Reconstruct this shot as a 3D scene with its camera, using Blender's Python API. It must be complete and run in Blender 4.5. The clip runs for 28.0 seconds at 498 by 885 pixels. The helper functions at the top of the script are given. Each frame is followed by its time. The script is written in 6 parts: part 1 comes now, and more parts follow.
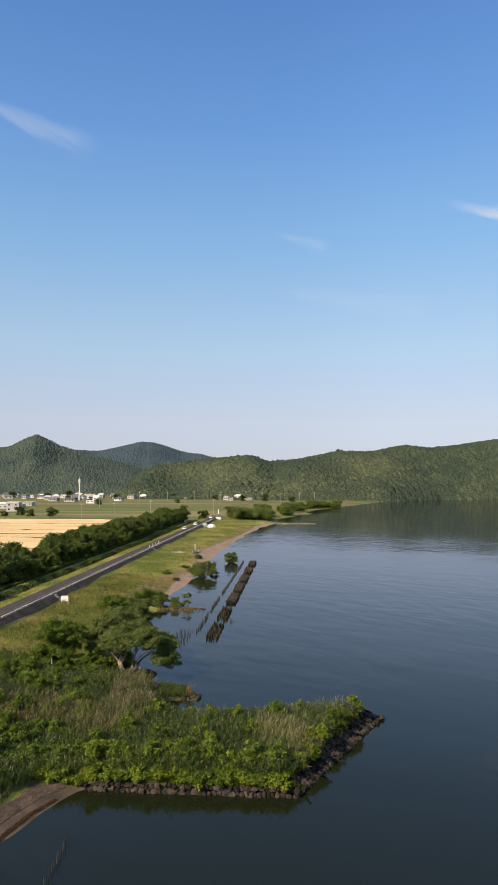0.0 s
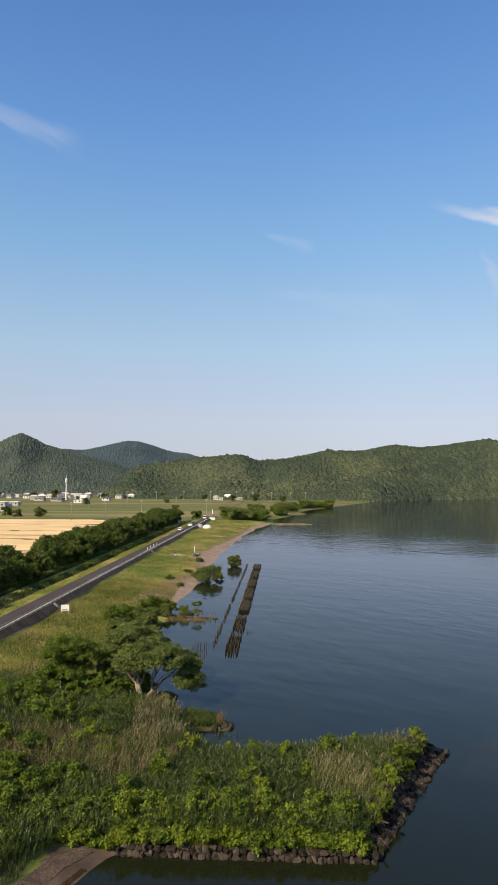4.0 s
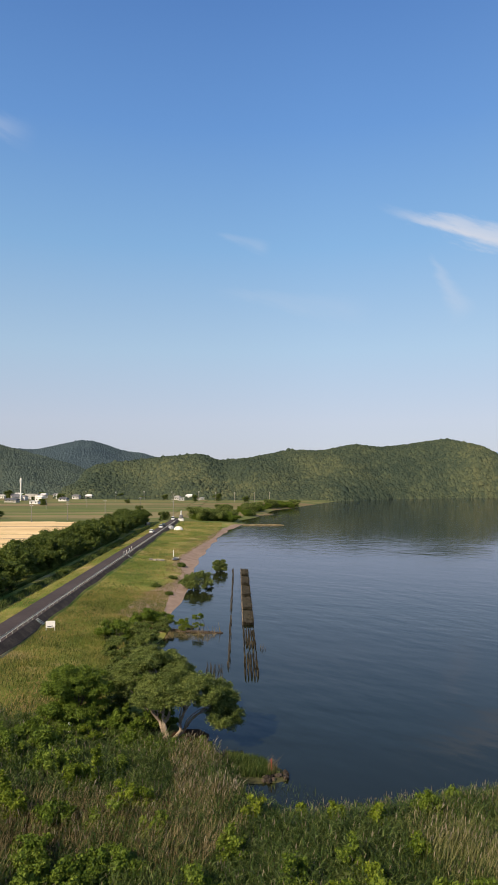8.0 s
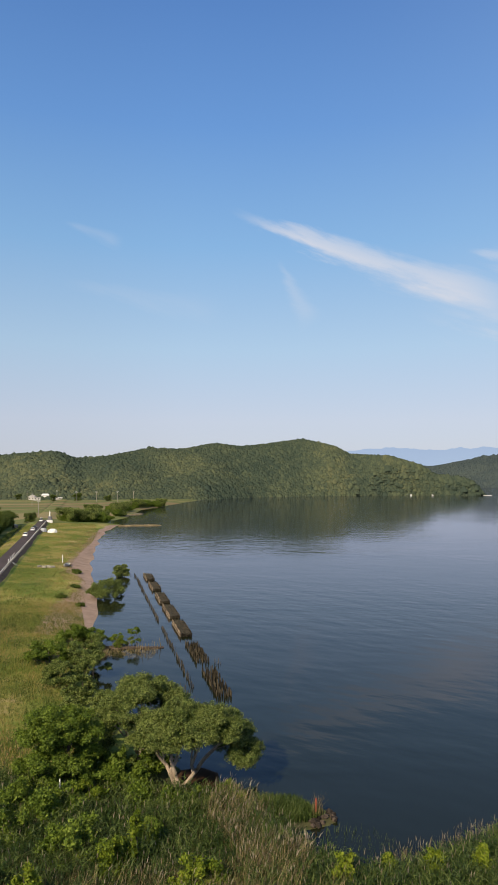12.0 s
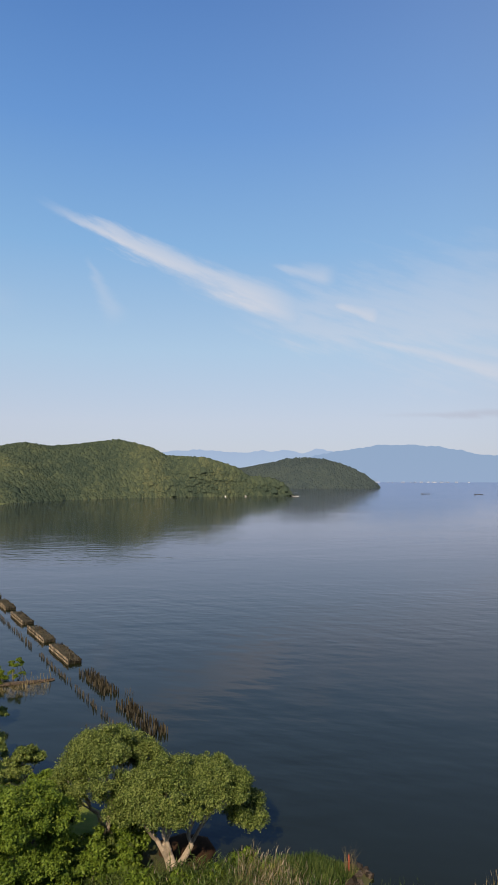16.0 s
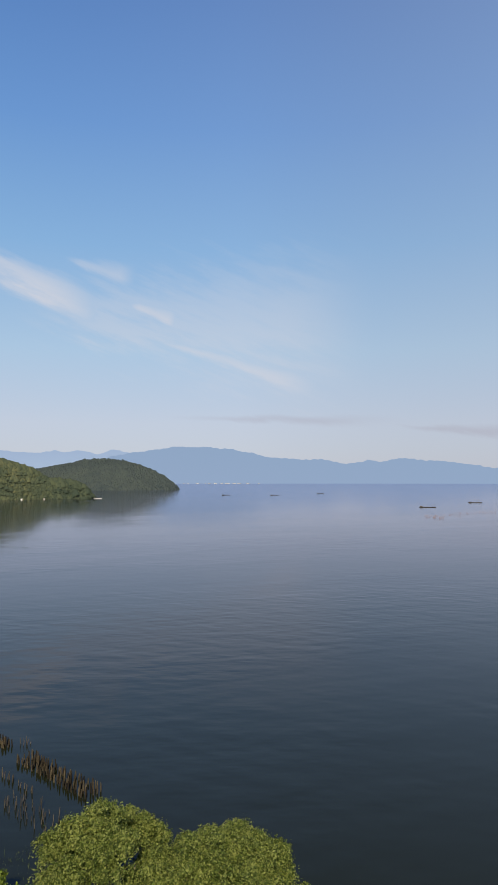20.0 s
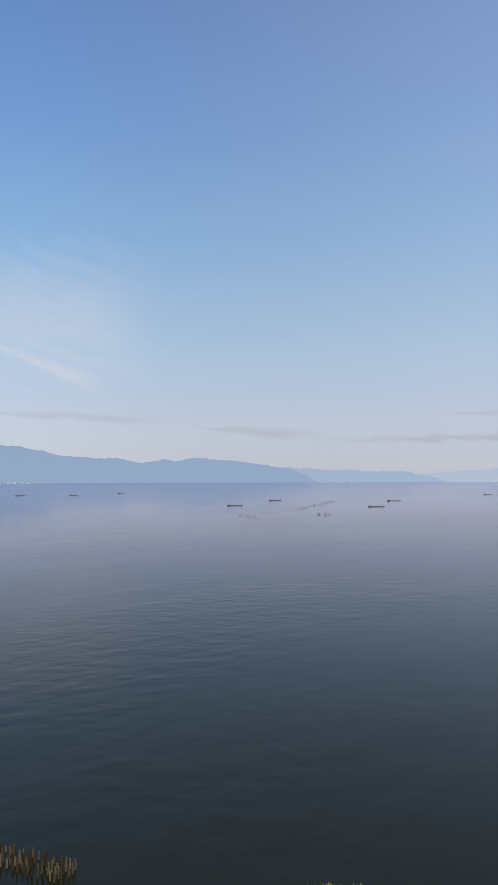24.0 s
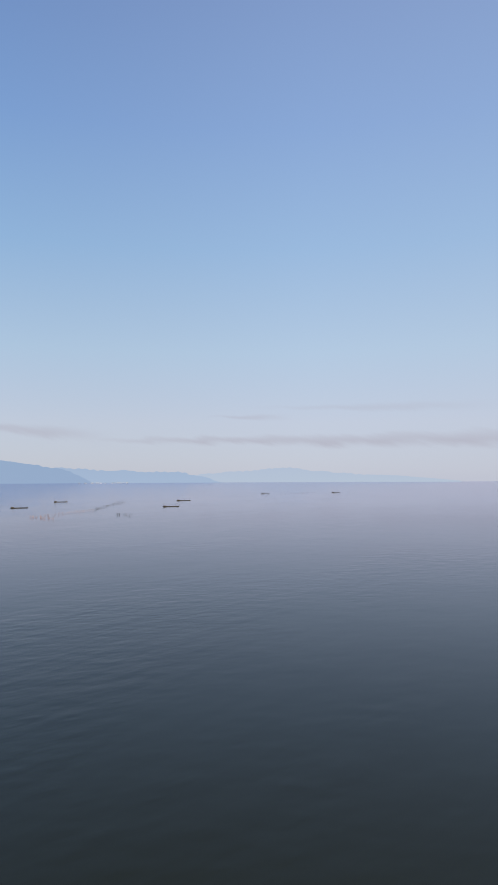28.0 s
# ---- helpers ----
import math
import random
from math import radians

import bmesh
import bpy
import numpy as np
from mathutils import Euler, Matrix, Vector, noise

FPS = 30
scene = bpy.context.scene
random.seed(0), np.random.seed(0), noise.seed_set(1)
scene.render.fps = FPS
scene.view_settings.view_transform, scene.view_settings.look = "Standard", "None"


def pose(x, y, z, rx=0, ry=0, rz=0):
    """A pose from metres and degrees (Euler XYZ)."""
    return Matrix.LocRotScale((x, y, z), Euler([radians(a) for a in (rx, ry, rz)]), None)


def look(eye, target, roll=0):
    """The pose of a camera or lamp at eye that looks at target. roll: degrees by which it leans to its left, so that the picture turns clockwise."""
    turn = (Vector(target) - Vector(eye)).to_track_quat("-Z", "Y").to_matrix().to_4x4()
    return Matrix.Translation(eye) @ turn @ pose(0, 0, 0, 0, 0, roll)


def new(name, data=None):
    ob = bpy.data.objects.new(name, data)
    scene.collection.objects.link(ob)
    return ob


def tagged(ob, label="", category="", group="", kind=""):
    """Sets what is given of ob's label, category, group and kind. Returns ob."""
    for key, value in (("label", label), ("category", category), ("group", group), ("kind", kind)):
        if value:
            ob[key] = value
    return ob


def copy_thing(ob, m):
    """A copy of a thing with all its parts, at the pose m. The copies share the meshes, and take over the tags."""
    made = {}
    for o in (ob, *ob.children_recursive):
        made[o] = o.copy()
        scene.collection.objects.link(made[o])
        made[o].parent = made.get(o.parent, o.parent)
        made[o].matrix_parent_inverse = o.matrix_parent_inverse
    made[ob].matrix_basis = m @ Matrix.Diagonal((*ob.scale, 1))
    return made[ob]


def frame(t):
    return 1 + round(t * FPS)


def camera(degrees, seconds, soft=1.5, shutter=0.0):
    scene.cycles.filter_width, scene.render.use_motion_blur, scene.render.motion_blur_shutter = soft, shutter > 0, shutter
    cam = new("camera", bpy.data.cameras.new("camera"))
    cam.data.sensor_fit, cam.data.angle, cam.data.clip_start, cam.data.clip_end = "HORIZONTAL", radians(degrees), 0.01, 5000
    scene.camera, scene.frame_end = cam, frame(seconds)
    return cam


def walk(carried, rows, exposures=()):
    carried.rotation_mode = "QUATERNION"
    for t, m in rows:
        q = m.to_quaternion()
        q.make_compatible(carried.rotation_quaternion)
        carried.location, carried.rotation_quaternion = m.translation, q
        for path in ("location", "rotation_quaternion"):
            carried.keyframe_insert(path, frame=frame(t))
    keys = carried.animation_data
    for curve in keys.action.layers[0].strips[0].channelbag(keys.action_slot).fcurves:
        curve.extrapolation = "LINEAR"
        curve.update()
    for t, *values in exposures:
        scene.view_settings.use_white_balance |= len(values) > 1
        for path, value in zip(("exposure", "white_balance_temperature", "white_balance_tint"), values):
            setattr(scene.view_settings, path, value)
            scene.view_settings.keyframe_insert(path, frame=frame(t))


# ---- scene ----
cam = camera(42.42, 28.0, soft=1.6)
# seconds, eye x y z, heading clockwise from +y, pitch, lean (degrees)
PATH = [
    (0.0, 11.15, -28.66, 21.87, -4.41, 3.29, -0.03),
    (1.0, 9.88, -28.2, 21.89, -4.35, 3.15, -0.02),
    (2.0, 8.15, -27.53, 21.79, -3.98, 3.11, -0.01),
    (3.0, 6.68, -24.8, 21.8, -3.67, 3.18, 0.03),
    (3.5, 6.29, -22.93, 21.84, -3.43, 3.25, 0.08),
    (5.5, 3.11, -16.95, 21.71, -1.88, 3.24, -0.0),
    (6.0, 2.25, -15.65, 21.66, -1.5, 3.27, 0.02),
    (7.0, 0.07, -13.43, 21.57, -0.15, 3.25, -0.02),
    (8.0, -2.48, -11.54, 21.66, 1.02, 3.24, -0.02),
    (9.0, -5.51, -9.87, 21.71, 2.55, 3.17, 0.07),
    (10.0, -8.82, -8.17, 21.83, 6.5, 3.14, 0.06),
    (11.0, -11.89, -5.99, 21.86, 10.46, 3.11, -0.0),
    (12.0, -14.61, -3.24, 21.72, 14.34, 3.11, 0.01),
    (12.5, -15.99, -1.91, 21.67, 16.34, 3.13, 0.04),
    (14.5, -20.74, 3.64, 21.68, 24.69, 3.19, -0.01),
    (15.0, -21.87, 5.18, 21.74, 27.0, 3.19, -0.01),
    (16.0, -23.76, 8.38, 21.82, 31.55, 3.25, 0.02),
    (17.0, -25.71, 11.5, 21.7, 36.13, 3.3, -0.0),
    (18.0, -27.22, 14.77, 21.75, 40.63, 3.31, 0.05),
    (19.0, -28.37, 18.15, 21.92, 45.16, 3.33, 0.04),
    (20.0, -29.31, 21.62, 22.1, 49.75, 3.38, -0.01),
    (21.0, -30.37, 24.91, 22.16, 54.29, 3.39, -0.05),
    (21.5, -30.64, 26.8, 22.31, 56.6, 3.41, -0.1),
    (23.5, -31.86, 34.43, 22.46, 65.76, 3.29, -0.12),
    (24.0, -31.98, 36.45, 22.41, 68.06, 3.28, -0.11),
    (25.0, -31.68, 40.92, 22.29, 72.96, 3.26, -0.09),
    (26.0, -30.8, 45.59, 22.07, 77.92, 3.24, -0.1),
    (27.0, -29.29, 50.41, 21.82, 82.97, 3.26, -0.17),
    (28.0, -27.48, 55.29, 21.63, 88.09, 3.29, -0.22),
]


def aim(x, y, z, heading, pitch, lean):
    a, b = radians(heading), radians(pitch)
    return look((x, y, z), (x + 50 * math.sin(a) * math.cos(b), y + 50 * math.cos(a) * math.cos(b), z + 50 * math.sin(b)), lean)


walk(cam, [(r[0], aim(*r[1:])) for r in PATH], [(0.0, 0.90), (3.0, 0.86), (6.0, 0.80), (12.0, 0.78), (16.0, 0.71), (21.0, 0.67), (24.0, 0.69), (28.0, 0.75)])

# ---------------------------------------------------------------- light
SUN_HEADING, SUN_UP = 227.0, 37.0
world = bpy.data.worlds.new("lake_sky")
scene.world = world
world.use_nodes = True


def link(nt, a, b):
    nt.links.new(a, b)


def node(nt, kind, **props):
    n = nt.nodes.new(kind)
    for key, value in props.items():
        if key in n.inputs:
            n.inputs[key].default_value = value
    return n


def calc(nt, op, a, b=None, c=None):
    n = nt.nodes.new("ShaderNodeMath")
    n.operation = op
    for i, v in enumerate((a, b, c)):
        if v is None:
            continue
        if isinstance(v, (int, float)):
            n.inputs[i].default_value = v
        else:
            link(nt, v, n.inputs[i])
    return n.outputs[0]


def build_sky():
    nt = world.node_tree
    nt.nodes.clear()
    out = nt.nodes.new("ShaderNodeOutputWorld")
    bg = nt.nodes.new("ShaderNodeBackground")
    bg.inputs["Strength"].default_value = 0.11
    sky = nt.nodes.new("ShaderNodeTexSky")
    sky.sky_type = "NISHITA"
    sky.sun_disc = False
    sky.sun_elevation = radians(SUN_UP)
    sky.sun_rotation = radians(SUN_HEADING)
    sky.altitude = 100
    sky.air_density, sky.dust_density, sky.ozone_density = 1.0, 0.5, 3.0
    geo = nt.nodes.new("ShaderNodeTexCoord")
    sep = nt.nodes.new("ShaderNodeSeparateXYZ")
    link(nt, geo.outputs["Generated"], sep.inputs[0])
    x, y, z = sep.outputs
    deg = 57.29578
    az = calc(nt, "MULTIPLY", calc(nt, "ARCTAN2", x, y), deg)
    el = calc(nt, "MULTIPLY", calc(nt, "ARCSINE", z), deg)
    grain = node(nt, "ShaderNodeTexNoise", Scale=1.0, Detail=6.0, Roughness=0.6)
    warp = nt.nodes.new("ShaderNodeCombineXYZ")
    link(nt, calc(nt, "MULTIPLY", az, 0.16), warp.inputs[0])
    link(nt, calc(nt, "MULTIPLY", calc(nt, "ADD", el, calc(nt, "MULTIPLY", az, 0.35)), 0.7), warp.inputs[1])
    link(nt, warp.outputs[0], grain.inputs["Vector"])
    fluff = calc(nt, "SUBTRACT", grain.outputs["Fac"], 0.5)

    def wisp(a0, e0, a1, e1, wide, power, fade=0.25):
        """A cirrus streak between two directions of the sky."""
        lx, ly = a1 - a0, e1 - e0
        n = math.hypot(lx, ly)
        da, de = calc(nt, "SUBTRACT", az, a0), calc(nt, "SUBTRACT", el, e0)
        u = calc(nt, "DIVIDE", calc(nt, "ADD", calc(nt, "MULTIPLY", da, lx / n), calc(nt, "MULTIPLY", de, ly / n)), n)
        v = calc(nt, "ADD", calc(nt, "MULTIPLY", da, -ly / n), calc(nt, "MULTIPLY", de, lx / n))
        v = calc(nt, "ADD", v, calc(nt, "MULTIPLY", fluff, wide * 1.4))
        taper = calc(nt, "ADD", 0.30, calc(nt, "MULTIPLY", u, 0.9))
        side = calc(nt, "DIVIDE", calc(nt, "ABSOLUTE", v), calc(nt, "MULTIPLY", calc(nt, "MAXIMUM", taper, 0.2), wide))
        s1 = nt.nodes.new("ShaderNodeMapRange")
        s1.interpolation_type = "SMOOTHSTEP"
        link(nt, side, s1.inputs[0])
        s1.inputs[1].default_value, s1.inputs[2].default_value, s1.inputs[3].default_value, s1.inputs[4].default_value = 0.0, 1.0, 1.0, 0.0
        ends = []
        for src in (u, calc(nt, "SUBTRACT", 1.0, u)):
            m = nt.nodes.new("ShaderNodeMapRange")
            m.interpolation_type = "SMOOTHSTEP"
            link(nt, src, m.inputs[0])
            m.inputs[1].default_value, m.inputs[2].default_value = -0.05, fade
            ends.append(m.outputs[0])
        k = calc(nt, "MULTIPLY", calc(nt, "MULTIPLY", s1.outputs[0], ends[0]), ends[1])
        k = calc(nt, "MULTIPLY", k, calc(nt, "ADD", 0.75, fluff))
        return calc(nt, "MULTIPLY", k, power)

    cover = None
    for args in ((13.5, 22.9, 37.8, 13.9, 2.15, 1.0), (40.5, 12.6, 56.0, 8.0, 1.3, 0.8), (38.8, 15.4, 43.5, 13.7, 1.3, 0.9),
                 (33.5, 18.6, 39.5, 17.5, 1.2, 0.5), (17.0, 18.8, 20.0, 13.4, 1.3, 0.3), (-30.0, 29.6, -18.0, 27.3, 1.2, 0.26),
                 (-2.0, 21.2, 3.0, 20.0, 0.8, 0.20), (30.0, 14.5, 60.0, 13.0, 8.0, 0.47), (-2.0, 16.5, 12.0, 14.5, 1.5, 0.12)):
        w = wisp(*args)
        cover = w if cover is None else calc(nt, "MAXIMUM", cover, w)
    mix = nt.nodes.new("ShaderNodeMix")
    mix.data_type = "RGBA"
    link(nt, cover, mix.inputs["Factor"])
    # clear evening air: deep blue overhead, milky lavender above the horizon
    air = nt.nodes.new("ShaderNodeValToRGB")
    tones = ((0.0, (0.485, 0.495, 0.60)), (0.055, (0.52, 0.55, 0.66)), (0.125, (0.415, 0.565, 0.725)), (0.222, (0.24, 0.45, 0.73)), (0.325, (0.138, 0.315, 0.665)), (0.444, (0.08, 0.205, 0.52)), (0.75, (0.035, 0.105, 0.30)), (1.0, (0.03, 0.09, 0.26)))
    while len(air.color_ramp.elements) < len(tones):
        air.color_ramp.elements.new(0.5)
    for k, (at, c) in enumerate(tones):
        air.color_ramp.elements[k].position, air.color_ramp.elements[k].color = at, (*c, 1)
    link(nt, calc(nt, "DIVIDE", el, 90.0), air.inputs[0])
    lift = nt.nodes.new("ShaderNodeVectorMath")
    lift.operation = "SCALE"
    lift.inputs["Scale"].default_value = 5.4
    link(nt, air.outputs[0], lift.inputs[0])
    tone = nt.nodes.new("ShaderNodeMix")
    tone.data_type = "RGBA"
    tone.inputs["Factor"].default_value = 0.88
    link(nt, sky.outputs[0], tone.inputs["A"])
    link(nt, lift.outputs[0], tone.inputs["B"])
    pale = nt.nodes.new("ShaderNodeMapRange")
    pale.interpolation_type = "SMOOTHSTEP"
    link(nt, az, pale.inputs[0])
    for k, q in enumerate((12.0, 120.0, 0.0, 0.33)):
        pale.inputs[k + 1].default_value = q
    # brightness of the whole sky scaled by heading
    deep = nt.nodes.new("ShaderNodeValToRGB")
    deep.color_ramp.interpolation = "B_SPLINE"
    glow = ((0.0, 0.88), (0.33, 0.96), (0.47, 1.07), (0.57, 1.05), (0.66, 0.93), (0.76, 0.91), (0.87, 1.02), (0.97, 1.08))
    while len(deep.color_ramp.elements) < len(glow):
        deep.color_ramp.elements.new(0.5)
    for k, (at, v) in enumerate(glow):
        deep.color_ramp.elements[k].position, deep.color_ramp.elements[k].color = at, (v, v, v, 1)
    link(nt, calc(nt, "DIVIDE", calc(nt, "ADD", az, 60.0), 180.0), deep.inputs[0])
    shade = nt.nodes.new("ShaderNodeVectorMath")
    shade.operation = "SCALE"
    link(nt, tone.outputs["Result"], shade.inputs[0])
    link(nt, deep.outputs[0], shade.inputs["Scale"])
    milk = nt.nodes.new("ShaderNodeMix")
    milk.data_type = "RGBA"
    link(nt, pale.outputs[0], milk.inputs["Factor"])
    link(nt, shade.outputs[0], milk.inputs["A"])
    milk.inputs["B"].default_value = (2.9, 3.2, 3.9, 1)
    link(nt, milk.outputs["Result"], mix.inputs["A"])
    mix.inputs["B"].default_value = (3.6, 3.7, 4.1, 1)
    # thin grey-mauve bands low over the lake
    low = None
    for args in ((42.0, 5.6, 64.0, 5.1, 0.7, 0.55, 0.5), (62.0, 4.8, 76.0, 3.6, 0.8, 0.6, 0.4), (72.0, 3.5, 120.0, 3.3, 1.0, 0.7, 0.3), (84.0, 5.6, 92.0, 5.5, 0.4, 0.4, 0.4), (88.0, 6.4, 110.0, 6.2, 0.6, 0.3, 0.4)):
        w = wisp(*args)
        low = w if low is None else calc(nt, "MAXIMUM", low, w)
    haze = nt.nodes.new("ShaderNodeMix")
    haze.data_type = "RGBA"
    link(nt, low, haze.inputs["Factor"])
    link(nt, mix.outputs["Result"], haze.inputs["A"])
    haze.inputs["B"].default_value = (2.35, 2.3, 2.75, 1)
    link(nt, haze.outputs["Result"], bg.inputs["Color"])
    link(nt, bg.outputs[0], out.inputs["Surface"])


build_sky()
sun = new("sun", bpy.data.lights.new("sun", "SUN"))
sun.data.energy, sun.data.angle, sun.data.color = 4.3, radians(0.6), (1.0, 0.83, 0.60)
_a, _e = radians(SUN_HEADING), radians(SUN_UP)
sun.matrix_world = look((math.sin(_a) * 50, math.cos(_a) * 50, 40), (math.sin(_a) * 50 - math.sin(_a) * math.cos(_e), math.cos(_a) * 50 - math.cos(_a) * math.cos(_e), 40 - math.sin(_e)))

# ---------------------------------------------------------------- materials


def material(name, colours, rough=0.8, scale=1.0, detail=0.0, bump=0.0, bump_scale=20.0, by="", metal=0.0, through_light=0.0, stretch=(1, 1, 1), spec=0.5, spread=0.35):
    """colours: two to four base colours, mixed by a large and a small noise, and by piece (by = object or island)."""
    m = bpy.data.materials.new(name)
    m.use_nodes = True
    nt = m.node_tree
    nt.nodes.clear()
    out = nt.nodes.new("ShaderNodeOutputMaterial")
    b = nt.nodes.new("ShaderNodeBsdfPrincipled")
    b.inputs["Roughness"].default_value, b.inputs["Metallic"].default_value = rough, metal
    b.inputs["Specular IOR Level"].default_value = spec
    pos = nt.nodes.new("ShaderNodeNewGeometry")
    mp = nt.nodes.new("ShaderNodeMapping")
    mp.inputs["Scale"].default_value = stretch
    link(nt, pos.outputs["Position"], mp.inputs["Vector"])
    n1 = node(nt, "ShaderNodeTexNoise", Scale=scale, Detail=5.0, Roughness=0.6)
    n2 = node(nt, "ShaderNodeTexNoise", Scale=scale * 13.0, Detail=3.0, Roughness=0.65)
    link(nt, mp.outputs[0], n1.inputs["Vector"])
    link(nt, mp.outputs[0], n2.inputs["Vector"])
    f = calc(nt, "ADD", calc(nt, "MULTIPLY", n1.outputs["Fac"], 0.62), calc(nt, "MULTIPLY", n2.outputs["Fac"], 0.38))
    f = calc(nt, "ADD", calc(nt, "MULTIPLY", calc(nt, "SUBTRACT", f, 0.5), 2.2), 0.5)
    if by == "object":
        info = nt.nodes.new("ShaderNodeObjectInfo")
        f = calc(nt, "ADD", f, calc(nt, "MULTIPLY", calc(nt, "SUBTRACT", info.outputs["Random"], 0.5), spread * 2))
    elif by == "island":
        f = calc(nt, "ADD", f, calc(nt, "MULTIPLY", calc(nt, "SUBTRACT", pos.outputs["Random Per Island"], 0.5), spread * 2))
    ramp = nt.nodes.new("ShaderNodeValToRGB")
    el = ramp.color_ramp.elements
    while len(el) < len(colours):
        el.new(0.5)
    for i, c in enumerate(colours):
        el[i].position = 0.12 + 0.76 * i / max(1, len(colours) - 1)
        el[i].color = (*c, 1)
    link(nt, f, ramp.inputs[0])
    link(nt, ramp.outputs[0], b.inputs["Base Color"])
    if bump:
        nb = node(nt, "ShaderNodeTexNoise", Scale=bump_scale, Detail=4.0, Roughness=0.6)
        link(nt, mp.outputs[0], nb.inputs["Vector"])
        bu = nt.nodes.new("ShaderNodeBump")
        bu.inputs["Strength"].default_value, bu.inputs["Distance"].default_value = 1.0, bump
        link(nt, nb.outputs["Fac"], bu.inputs["Height"])
        link(nt, bu.outputs[0], b.inputs["Normal"])
    if through_light:
        tr = nt.nodes.new("ShaderNodeBsdfTranslucent")
        link(nt, ramp.outputs[0], tr.inputs["Color"])
        mx = nt.nodes.new("ShaderNodeMixShader")
        mx.inputs[0].default_value = through_light
        link(nt, b.outputs[0], mx.inputs[1])
        link(nt, tr.outputs[0], mx.inputs[2])
        link(nt, mx.outputs[0], out.inputs["Surface"])
    else:
        link(nt, b.outputs[0], out.inputs["Surface"])
    return m


def leaf(name, colours, scale=0.35, spread=0.35, shine=0.18):
    return material(name, colours, rough=0.55, scale=scale, by="island", through_light=0.32, spec=shine, spread=spread)


